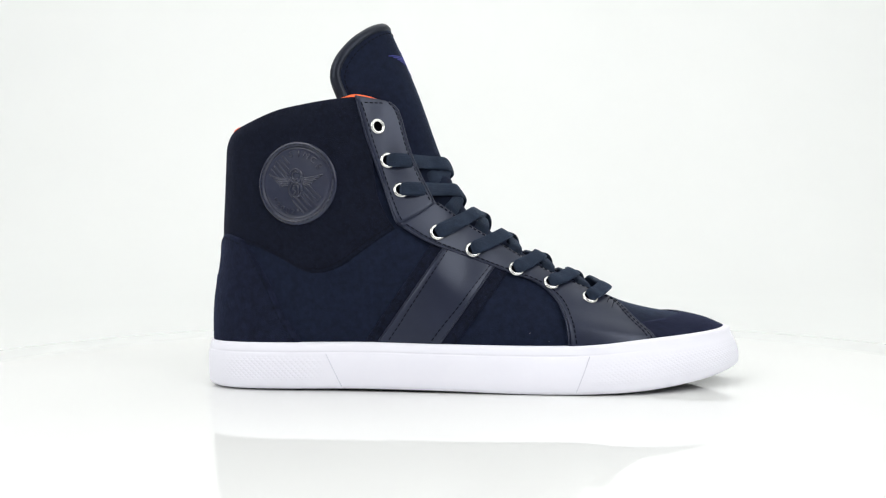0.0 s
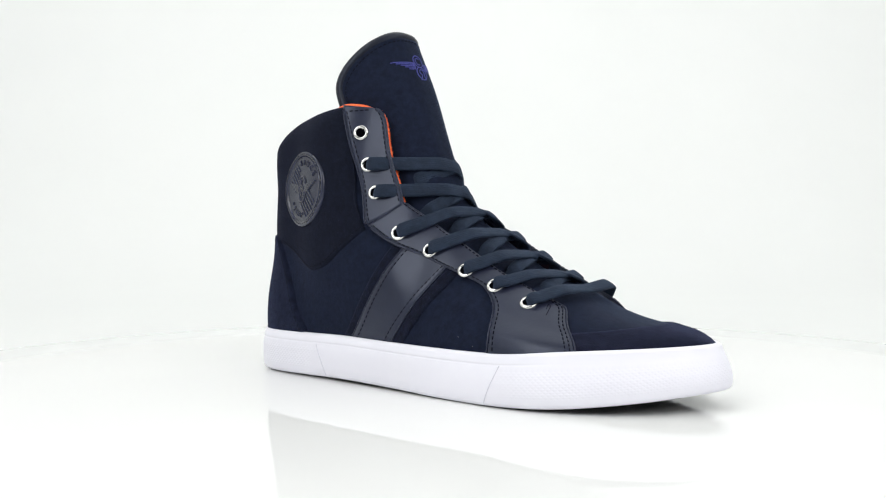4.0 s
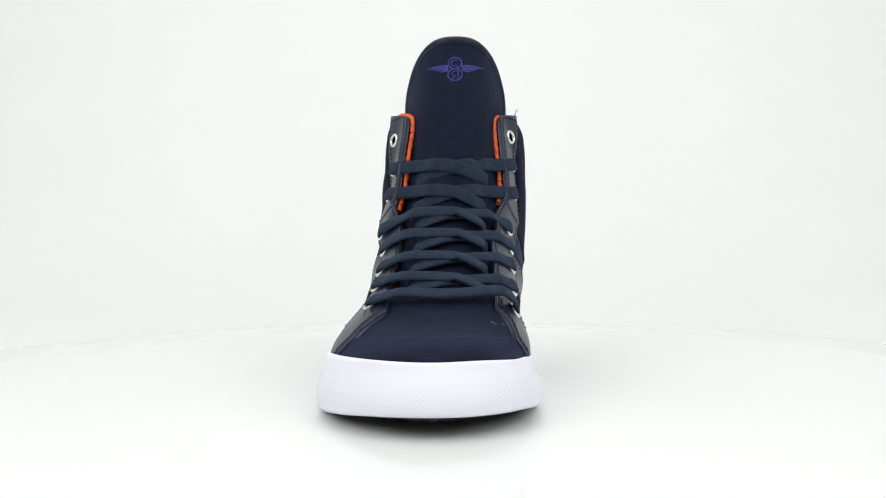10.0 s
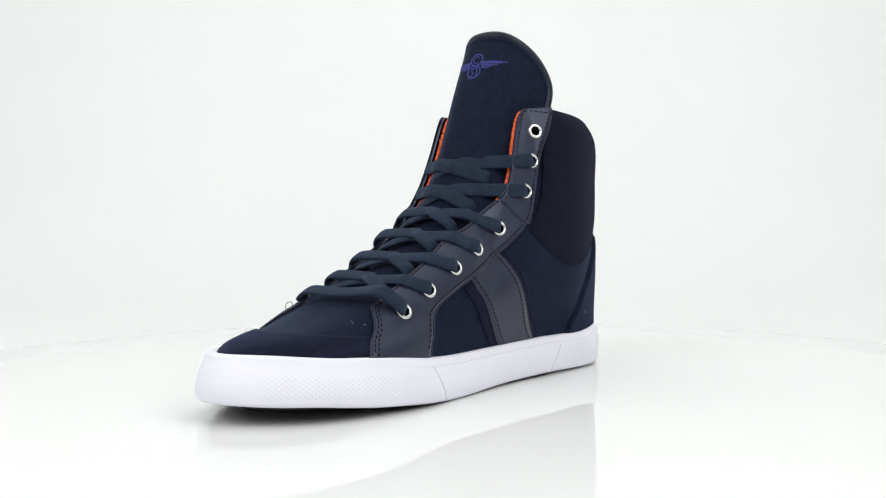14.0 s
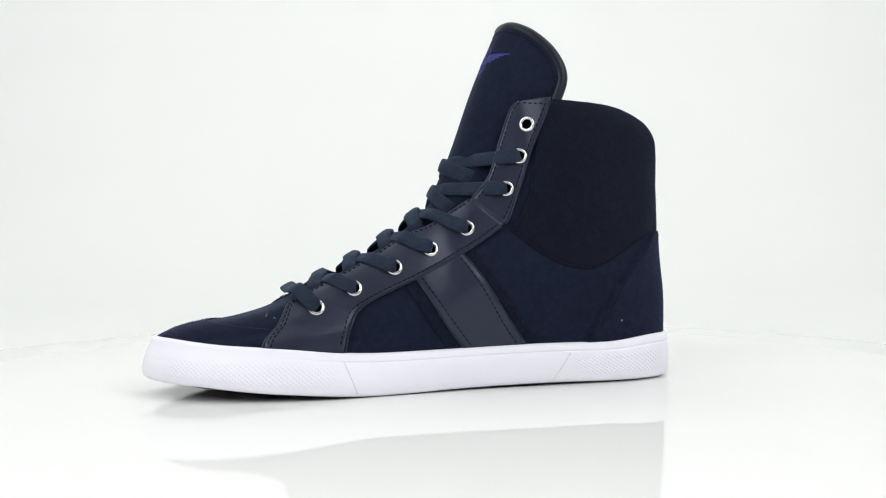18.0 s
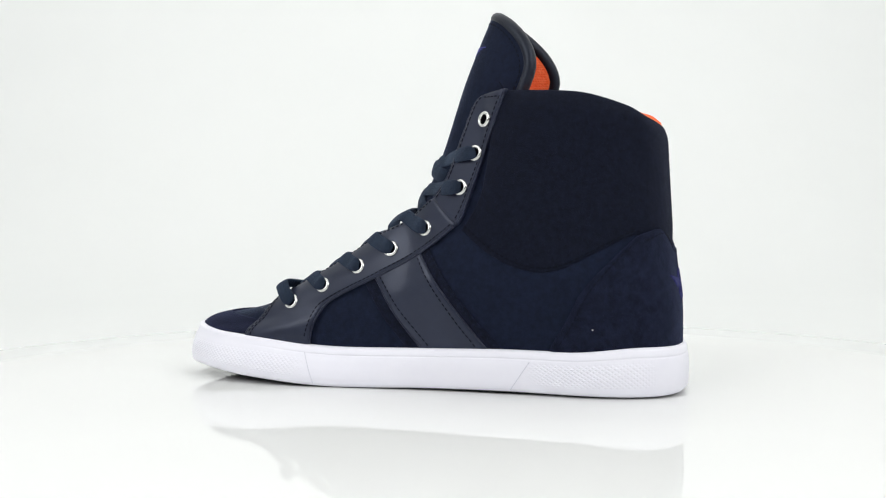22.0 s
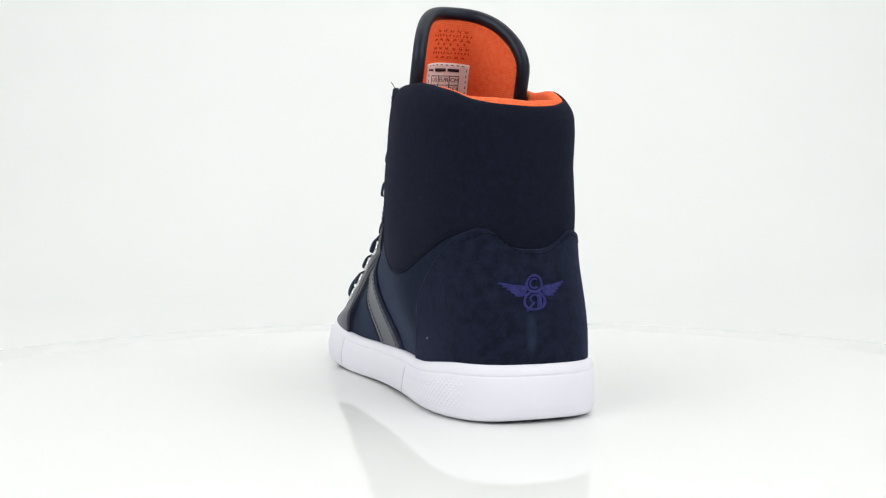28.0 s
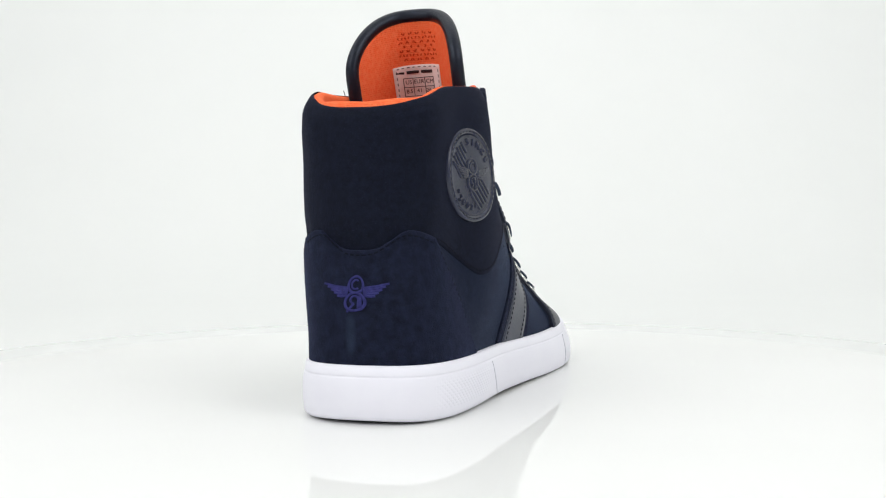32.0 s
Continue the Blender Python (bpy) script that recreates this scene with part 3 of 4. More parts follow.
        d /= np.linalg.norm(d, axis=-1)[..., None]
        nrm = np.stack([d[..., 1], -d[..., 0]], -1)
        nrm = nrm * np.where(np.sum(nrm * (p - np.array([0, 0])), -1) < 0, -1, 1)[..., None]
        p = p + nrm * (off - lean_in(p[..., 0]) * smooth(np.asarray(h) * 1.25 - .2))[..., None]
        x, y = p[..., 0], p[..., 1]
        z = bottom(x, y) + (top(x, y) - bottom(x, y)) * h
        return np.concatenate([p, z[..., None]], -1)

    def pimples(s0, s1, lean0, lean1, name, label, h1=0.74, lift=.00027):
        """A thin raised field of small pyramids; its ends lean by lean0 and lean1 metres."""
        steps, rows = int(abs(s1 - s0) / 0.0014), 13
        verts, faces = [], []
        us, hs = np.linspace(0, 1, steps), np.linspace(0.15, h1, rows)

        def at(u, h, off):
            l = lean0 * (1 - u) + lean1 * u
            swell = float(np.interp(h, [.1, .25, .45, .62, .765], [-.0003, .0001, .0003, .0002, -.0002]))
            return wall(np.asarray(s0 + (s1 - s0) * u + l * (h - 0.4)), np.asarray(h), off + swell)

        def fade(u, j):
            """Lower towards the field's ends and its lower and upper rows."""
            return float(smooth(min(u, 1 - u) * abs(s1 - s0) / .016 + .15) * smooth(min(j + 1, rows - 1 - j) / 3))
        for i in range(steps - 1):
            for j in range(rows - 1):
                if (i + j) % 2:
                    continue
                uc, hc = (us[i] + us[i + 1]) / 2, (hs[j] + hs[j + 1]) / 2
                du, dh = (us[1] - us[0]) * 0.98, (hs[1] - hs[0]) * 0.98
                k = len(verts)
                verts += [at(uc - du, hc, .00002), at(uc, hc - dh, .00002), at(uc + du, hc, .00002), at(uc, hc + dh, .00002), at(uc, hc, .00002 + lift * fade(uc, j))]
                faces += [(k, k + 1, k + 4), (k + 1, k + 2, k + 4), (k + 2, k + 3, k + 4), (k + 3, k, k + 4)]
        ob = part(name, (verts, faces), rubber, sole, label, smooth_faces=False)
        tagged(ob, kind="stuff")

    def ridge(s0, h0, s1, h1, name="seam_line"):
        u = np.linspace(0, 1, 14)
        h = h0 + (h1 - h0) * u
        p = wall(s0 + (s1 - s0) * u, h, .00007 + np.interp(h, [.06, .10, .25, .45, .62, .765, .80], [-.0003, -.0002, .0001, .0003, .0002, -.0002, -.0006]))
        part(name, tube(p, .00016, 6), seam_grey, sole, "thin moulded joint line")
    near = lambda x, side: float(min((abs(PLAN[i, 0] - x), i) for i in range(len(PLAN)) if (PLAN[i, 1] < mid(x)) == (side < 0))[1]) * PLAN_STEP
    total = PLAN_STEP * len(PLAN)
    a = near(-.060, -1)
    pimples(0.034, a - .002, 0, .0075, "heel_texture", "fine diamond pattern moulded on the heel side", 0.74, .00016)
    ridge(a - .002, .76, a + .0062, .06)
    b = near(-.053, 1)
    pimples(total - 0.034, b + .002, 0, -.008, "heel_texture", "fine diamond pattern moulded on the heel side")
    ridge(b + .0035, .74, b - .0065, .06)
    c = near(.063, 1)
    d = near(.066, -1)
    tip = near(.1545, 1)
    pimples(tip, c - .003, 0, .004, "toe_texture", "fine diamond pattern moulded on the toe side", 0.72, .00018)
    pimples(d + .003, tip, -.004, 0, "toe_texture", "faint diamond pattern moulded on the toe side", 0.72, .00007)
    ridge(d + .005, .78, d - .002, .06)
    ridge(c - .003, .80, c + .003, .06)


PLAN_STEP = float(np.linalg.norm(np.diff(PLAN, axis=0), axis=1).mean())
seam_grey = material("rubber_joint", (0.60, 0.60, 0.68), 0.6)


def section(x, phi, off=0.0):
    """Points of the vamp: x along, phi from 0 (lateral) over pi/2 (crest) to pi (medial)."""
    x, phi = np.broadcast_arrays(np.asarray(x, float), np.asarray(phi, float))

    def raw(x, phi):
        z = Z_LOW + (crest(x) - Z_LOW) * np.sin(np.clip(phi, 0, math.pi))
        low = np.clip(-phi, 0, 1) + np.clip(phi - math.pi, 0, 1)
        y = np.where(np.cos(phi) > 0, y_at(x, z, -1), y_at(x, z, 1))
        return np.stack([x, y, z - 0.05 * low], -1)
    p = raw(x, phi)
    n = np.cross(raw(np.minimum(x + .001, X_TOE), phi) - raw(x - .001, phi), raw(x, phi + .02) - raw(x, phi - .02))
    n /= np.linalg.norm(n, axis=-1)[..., None] + 1e-12
    away = p - np.stack([x - .03, mid(x), np.full(x.shape, Z_LOW)], -1)
    return p + n * np.where(np.sum(n * away, -1, keepdims=True) < 0, -1, 1) * np.asarray(off)[..., None]


def build_vamp(shoe):
    k = np.linspace(0, 1, 34)
    xs = 0.070 + (X_TOE - 0.070) * np.sin(k * math.pi / 2)
    ph = np.r_[-.12, np.linspace(0.0, math.pi, 49), math.pi + .12]
    part("vamp", grid(section(xs[:, None], ph[None, :], 0.0)), canvas, shoe, "smooth navy canvas vamp")
    # suede toe overlay with its seam
    v = np.linspace(0.0, math.pi, 49)
    seam = 0.0985 + 0.031 * np.clip((np.sin(v) - .60) / .40, 0, 1) ** 0.9
    us = edge_steps(24, .02)
    G = seam[None, :] + (X_TOE - seam)[None, :] * np.sin(us * math.pi / 2)[:, None]
    o = np.full(G.shape, 0.0011)
    o[0], o[1], o[-1] = 0.0, 0.0008, 0.0
    P = section(G, np.broadcast_to(v, G.shape), o)
    P[-1, :, 0] += 0.0011
    overlay = part("toe_overlay", grid(P), toe_suede, shoe, "dark navy suede toe overlay")
    nap(grid(P), fibre, overlay, 1.6, .0007, lay=(1, 0, 0), seed=3)


def build_quarter(shoe):
    """The canvas base under all panels, one sheet round the heel."""
    rows = [(.014, .0900), (.030, .0850), (.042, .0780), (.052, .0560), (.062, .0330), (.072, .0120), (.080, -.0050), (.088, -.0150), (.098, -.0185), (.110, -.0215), (.125, -.0255), (.136, -.0290), (.1435, -.0345)]
    rim = collar_rim()
    k = np.linspace(-1, 1, 121)
    P = []
    for z, x in rows:
        a0, a1 = a_of(x, z, -1), a_of(x, z, 1)
        a = np.where(k < 0, -k * a0, k * a1)
        P.append(skin(a, np.minimum(z, np.interp(a, rim[:, 0], rim[:, 1]) - .004), 0.0)[0])
    part("quarter", grid(np.array(P), flip=True), canvas, shoe, "plain navy canvas side panels")


def build_collar(shoe):
    rim = collar_rim()
    heel_low = [(x_back(.070), .070), (-.1200, .070), (-.1130, .0715)]
    low = across(heel_low + LAT["collar_low"], heel_low + MED["collar_low"], 60)
    sheet = patch(low, rim, 0.0018, 0.0018, 110, 40, roll=0.0026, puff=0.0014)
    collar = part("collar", sheet, collar_suede, shoe, "padded dark navy suede collar")
    nap(sheet, fibre, collar, 0.9, seed=2)
    inner = low + np.array([0, 0.0022])
    part("stitching", stitches([seam_path(inner, off=.00085)]), thread, collar)
    # orange lining that rolls over the rim and runs down inside
    full = np.vstack([on_side([(-.0290, .1490), (-.0360, .1525)] + [LAT["collar_top"][-1]], -1, 8)[:-1], rim, on_side([(-.0310, .1500), (-.0380, .1525)] + [MED["collar_top"][-1]], 1, 8)[::-1][1:]])
    rows = []
    for off, dz in ((-.0010, -.0075), (-.0012, -.0030), (-.0018, -.0005), (-.0026, .0002), (-.0040, .0003), (-.0058, -.0004), (-.0066, -.0020), (-.0062, -.006), (-.0060, -.016), (-.0055, -.032), (-.0050, -.050), (-.0050, -.068)):
        rows.append(skin(full[:, 0], full[:, 1] + dz + .0015 * smooth((-full[:, 0] - .56) / .06) - .0006 * (full[:, 0] > .3) + .0025 * (1 - smooth((np.abs(full[:, 0]) - .08) / .14)), off)[0])
    lining = part("lining", grid(np.array(rows)), orange, shoe, "bright orange padded textile lining")
    zs = [(.090, -.0330), (.070, -.0050), (.050, .0250), (.030, .0450)]
    k = np.linspace(-1, 1, 80)
    P = [skin(np.where(k < 0, -k * a_of(x, z, -1), k * a_of(x, z, 1)), np.full(80, z), -.0048)[0] for z, x in zs]
    part("lining_lower", grid(np.array(P), flip=True), canvas, lining, "dark inner lining")
    # insole
    C = inset(0.0095)[::6]
    v = [np.array([x, y, .026]) for x, y in C] + [np.array([.01, 0, .026])]
    f = [(i, (i + 1) % len(C), len(C)) for i in range(len(C))]
    part("insole", (v, f), orange, shoe, "flat orange insole")


def build_counter(shoe):
    lobes = [(.004, .0733), (-.004, .0738), (-.009, .0765), (-.0145, .0808), (-.0180, .0818), (-.0215, .0808), (-.0250, .0782)]
    lobes_m = [(.004, .0733), (.012, .0738), (.017, .0770), (.0220, .0815), (.0255, .0824), (.0290, .0814), (.0330, .0788)]
    A = np.vstack([spline([(np.interp(y, ARC_Y, ARC_A), z) for y, z in lobes], 40)[::-1], spline([(np.interp(y, ARC_Y, ARC_A), z) for y, z in lobes_m], 40)[1:]])
    # the lower edge: bottom of the heel between the slanting front edges
    bot_l = [(x_back(.018), .018), (-.1200, .018), (-.0950, .018), (-.0700, .018)]
    bot_m = [(x_back(.018), .018), (-.1200, .018), (-.0920, .018), (-.0630, .018)]
    B = across(bot_l, bot_m, 40)
    # front edges bow: shift the rows in between
    n, m = len(A), 26
    vs = edge_steps(m, .012)
    el, em = on_side(LAT["counter"], -1, 60), on_side(MED["counter"], 1, 60)
    G = A[:, None] * (1 - vs)[None, :, None] + B[:, None] * vs[None, :, None]
    for j, v in enumerate(vs):
        zl, zm = G[0, j, 1], G[-1, j, 1]
        al = np.interp(-zl, -el[:, 1], el[:, 0])
        am = np.interp(-zm, -em[:, 1], em[:, 0])
        G[:, j, 0] = np.where(G[:, j, 0] < 0, G[:, j, 0] * al / min(G[0, j, 0], -1e-6), G[:, j, 0] * am / max(G[-1, j, 0], 1e-6))
    o = np.full(G.shape[:2], 0.0025)
    for ring, val in ((1, .0018), (0, .0)):
        o[ring], o[-1 - ring], o[:, ring] = val, val, np.minimum(o[:, ring], val)
    P, _ = skin(G[..., 0], G[..., 1], o)
    counter = part("heel_counter", grid(P), suede, shoe, "navy suede heel counter with two raised lobes at its top")
    nap(grid(P), fibre, counter, 1.3, seed=4)
    paths = [seam_path(c + np.array([s * .012, 0]), off=.00245) for c, s in ((el[4:-6], 1), (em[4:-6], -1))]
    paths.append(seam_path(A + np.array([0, -.0024]), off=.0026))
    part("stitching", stitches(paths), thread, counter)

    def place(u, v, off):
        z = 0.0548 + v
        s = ARC_A
        a = np.interp(0.0058 - u, ARC_Y, s)
        return skin(a, z, 0.0025 + off)[0]
    build_mark(0.0296, 0.00105, place, -.0004, .00035, heel_ink, counter, "blue embroidered piece of the winged mark")


ARC_A = np.linspace(-.45, .45, 181)
ARC_Y = skin(ARC_A, np.full(181, .055))[0][:, 1]
ARC_Y = np.maximum.accumulate(-ARC_Y if ARC_Y[0] > ARC_Y[-1] else ARC_Y)


def build_stripes(shoe, side, T):
    n = 30
    c = [on_side(p, side, n) for p in T["stripe"]]
    for k, (p, q) in enumerate(((c[0], c[1]), (c[2], c[3]))):
        strip = patch(p, q, 0.0010, 0.0009, 24, 4)
        trim = part("stripe_trim", strip, dark_suede, shoe, "black-navy suede strip beside the leather stripe")
        nap(strip, fibre, trim, 1.2, .0007, seed=5 + k)
    st = part("side_stripe", patch(c[1], c[2], 0.0016, 0.0014, 24, 10), leather, shoe, "slanting navy leather side stripe")
    d = np.array([0.012 * side, 0])
    part("stitching", stitches([seam_path(c[1] + d, off=.0017), seam_path(c[2] - d, off=.0017)], .0029, .0020, .00033, .00022), thread, st)
    rolled_edge(c[1][1:-1], .0012, st, leather, .0004)
    rolled_edge(c[2][1:-1], .0012, st, leather, .0004)


def build_eyestay(shoe, side, T):
    n = 50
    f, b = on_side(T["stay_front"], side, n), on_side(T["stay_back"], side, n)
    up = part("upper_eyestay", patch(b, f, 0.0028, 0.0028, 40, 14), leather, shoe, "smooth navy leather upper eyelet panel")
    mix = lambda p, q, k: p * (1 - k) + q * k
    top_edge = np.array([mix(b[3], f[3], k) for k in np.linspace(.12, .86, 12)])
    paths = [seam_path(mix(b, f, .10)[2:-1], off=.0029), seam_path(mix(b, f, .90)[2:-1], off=.0029), seam_path(top_edge, off=.0029)]
    part("stitching", stitches(paths, .0029, .0022, .00033, .00022), thread, up)
    rolled_edge(b[2:-1], .0021, up, leather)
    rolled_edge(f[2:-1], .0021, up, leather)
    throat = [T["stay_front"][-1]] + [(x, z_of(x, y, side)) for x, y in T["throat"][1:]]
    # it begins under the end of the upper panel
    tuck = lambda edge: tuple(0.86 * np.array(edge[-1]) + 0.14 * np.array(edge[-2]))
    lf, lb = on_side([tuck(T["stay_front"])] + throat[1:] + T["low_front"], side, 90), on_side([tuck(T["stay_back"])] + T["low_back"][1:], side, 90)
    lo = part("lower_eyestay", patch(lb, lf, 0.0024, 0.0024, 80, 16), leather, shoe, "smooth navy leather lower eyelet panel")
    paths = [seam_path(mix(lb, lf, .075)[1:-4], off=.0025), seam_path(mix(lb, lf, .945)[1:-4], off=.0025), seam_path(mix(lb, lf, .895)[64:-4], off=.0025)]
    part("stitching", stitches(paths, .0027, .0020, .00033, .00022), thread, lo)
    rolled_edge(lb[2:-2], .0017, lo, leather)
    rolled_edge(lf[2:-2], .0017, lo, leather)
    # orange edge of the lining along the throat
    p, _ = skin(f[:, 0] - side * .007, f[:, 1], -.0026)
    rng = np.random.default_rng(11 + side)
    q = spline(p, 160) + rng.normal(0, .00010, (160, 3))
    edge = tube(q, .0013 + rng.normal(0, .00014, 160), 8)
    lining = part("throat_lining", edge, orange, up, "rough orange textile edge inside the throat")
    nap(edge, orange, lining, 2.0, .0009, .00014, lay=(0, 0, 0), seed=21 + side, label="frayed orange fibres")


def rolled_edge(curve, off, parent, mat, r=0.0005):
    """The turned and pressed edge of a leather panel."""
    p, _ = skin(curve[:, 0], curve[:, 1], off)
    part("rolled_edge", tube(p, r, 8, up=(0.3, 0.0, 1.0)), mat, parent, "rounded turned edge of the leather")


def eyelet_frame(x, z, side):
    p, n = skin(np.array([a_of(x, z, side)]), np.array([z]), 0.0)
    n = n[0] / np.linalg.norm(n[0])
    t = np.cross((0, 0, 1), n)
    t /= np.linalg.norm(t)
    return p[0], n, t, np.cross(n, t)


def eye_spot(i, side, T):
    """Where eyelet i is rooted, so that its rim comes out at its place."""
    x, z = T["eyelets"][i]
    h = 0.0028 if i < 3 else 0.0024
    n = eyelet_frame(x, z, side)[1]
    return np.array([x - n[0] * h, z - n[2] * h])


def build_eyelets(shoe, side, T):
    for i in range(8):
        p, n, t, w = eyelet_frame(*eye_spot(i, side, T), side)
        h = 0.0028 if i < 3 else 0.0024
        prof = [(.0043, 0.0), (.0043, .0004), (.0040, .0009), (.0034, .00125), (.0028, .0011), (.0024, .0005), (.0023, -.001), (.0023, -.003)]
        k = np.linspace(0, 2 * math.pi, 24, endpoint=False)
        P = np.array([[p + n * (h + dz) + r * (t * math.cos(q) + w * math.sin(q)) for r, dz in prof] for q in k])
        ob = part("eyelet", grid(P, wrap_u=True), steel, shoe, "polished silver metal eyelet")
        # no real hole: a flat black disc stands for its shade
        hole = [p + n * (h + .00025) + .0026 * (t * math.cos(q) + w * math.sin(q)) for q in k]
        part("eyelet_shade_disc", (hole, [tuple(range(24))]), pit, ob, "flat black disc painted as the shade inside the eyelet")


def lace_band(path, normals, width=0.0078, thick=0.0020):
    """A flat woven band with two rounded edges and fine ribs along it."""
    p = np.array(path)
    t = np.gradient(p, axis=0)
    t /= np.linalg.norm(t, axis=1)[:, None]
    n = np.array(normals)
    n = n - t * np.sum(n * t, 1)[:, None]
    n /= np.linalg.norm(n, axis=1)[:, None]
    s = np.cross(t, n)
    prof = []
    for k in range(25):
        u = k / 24 * 2 - 1
        prof.append((u * width / 2 * 0.94, thick / 2 * (1 - 0.45 * abs(u) ** 3) + (0, .00005, 0, -.00005)[k % 4]))
    prof += [(width / 2, .0), *[(u * width / 2 * .94, -thick / 2 * (1 - .3 * abs(u) ** 4)) for u in (1, .4, -.4, -1)], (-width / 2, 0)]
    k = np.linspace(0, 1, len(p))
    wid = 1 - 0.38 * np.clip(1 - k / .07, 0, 1) - 0.3 * np.clip((k - .95) / .05, 0, 1)
    P = np.stack([p + s * (a * wid)[:, None] + n * b for a, b in prof], 1)
    return grid(P, wrap_v=True)


TAUT = (.85, .85, .75, .12, .0, .0, .0, .0)


def chord(e, side, c, w):
    """A point on the straight line from an eyelet to the crest."""
    p = eyelet_frame(*e, side)[0]
    return p + (np.array([c[0], mid(c[0]), c[1]]) - p) * w


def build_laces(shoe):
    def crest_by(x, z):
        i = int(np.argmin((CREST[:, 0] - x) ** 2 + (CREST[:, 1] - z) ** 2))
        t = CREST[min(i + 4, len(CREST) - 1)] - CREST[i - 4]
        t /= np.linalg.norm(t)
        return CREST[i], np.array([t[1], 0, -t[0]])

    def over(s0, T0, i, s1, T1, j, lift, reach):
        """A strand out of eyelet i on side s0, over the crest, to eyelet j on side s1 or (reach < 1) only under its edge."""
        e0, e1, e2 = eye_spot(i, s0, T0), eye_spot(j, s1, T1), eye_spot(i, s1, T1)
        h = 0.0028 if i < 3 else 0.0024
        seat = -.0004 if i < 3 else .0008
        drop = np.array([.003, -.0090]) if i < 3 else np.array([.0045, -.0050])
        c0, f0 = crest_by(*(e0 + drop))
        c1, f1 = crest_by(*(e1 + drop)) if i == j else crest_by(*(0.70 * e2 + 0.30 * e1 + drop))
        c = (c0 + c1) / 2
        fwd = f0 + f1
        fwd /= np.linalg.norm(fwd)
        pts, nor = [], []
        p, n, _, _ = eyelet_frame(*e0, s0)
        pts += [p + n * (h - .0030)]
        nor += [n]
        for w, o in ((.02, .0012), (.14, .0018), (.36, .0017), (.62, .0016), (.84, .0013)):
            x, z = e0 + (c - e0) * w
            p, n, _, _ = eyelet_frame(x, z, s0)
            p = p + (chord(e0, s0, c, w) - p) * TAUT[i] * smooth((w - .2) / .4)
            pts.append(p + n * (h + o - (0.0 if w < .3 else .0010) + lift * w))
            nor.append(n)
        pts.append(np.array([c[0], mid(c[0]), c[1]]) + fwd * (seat + lift))
        nor.append(fwd)
        if reach >= 1:
            for w, o in ((.84, .0030), (.62, .0030), (.36, .0026), (.14, .0022), (.02, .0014)):
                x, z = e1 + (c - e1) * w
                p, n, _, _ = eyelet_frame(x, z, s1)
                pts.append(p + n * (o + h - .0010 + lift * w))
                nor.append(n)
        else:
            # slanting down over the tongue and in under the far edge of the throat
            em = 0.10 * e2 + 0.90 * e1
            cm = crest_by(*(em + drop))[0]
            row = np.array([cm[0] - c[0], 0, cm[1] - c[1]])
            far, nf, _, _ = eyelet_frame(*em, s1)
            top = np.array([c[0], mid(c[0]), c[1]]) + fwd * (seat + lift)
            d = far - top - row
            q = 1.6 if i < 3 else 2.2
            for w in (.14, .28, .42, .55, .66, .76, .86):
                n = fwd * (1 - w) + nf * w
                n /= np.linalg.norm(n)
                pts.append(top + row * w + np.array([d[0] * w ** q, d[1] * w, d[2] * w ** q]) - n * (.0085 * smooth((w - .52) / .34) - .0008 * (w < .6)))
                nor.append(n)
        if reach >= 1:
            p, n, _, _ = eyelet_frame(*e1, s1)
            pts.append(p + n * (h - .0030))
            nor.append(n)
        return lace_band(spline(pts, 52), spline(nor, 52))
    part("lace", over(-1, LAT, 7, 1, MED, 7, .0034, 1.0), cotton, shoe, "flat navy woven cotton lace laid straight across")
    for i in range(6, 0, -1):
        part("lace", over(1, MED, i, -1, LAT, i + 1, .0, .5), cotton, shoe, "flat navy woven cotton lace")
        part("lace", over(-1, LAT, i, 1, MED, i + 1, .0019, .5), cotton, shoe, "flat navy woven cotton lace crossing over another")


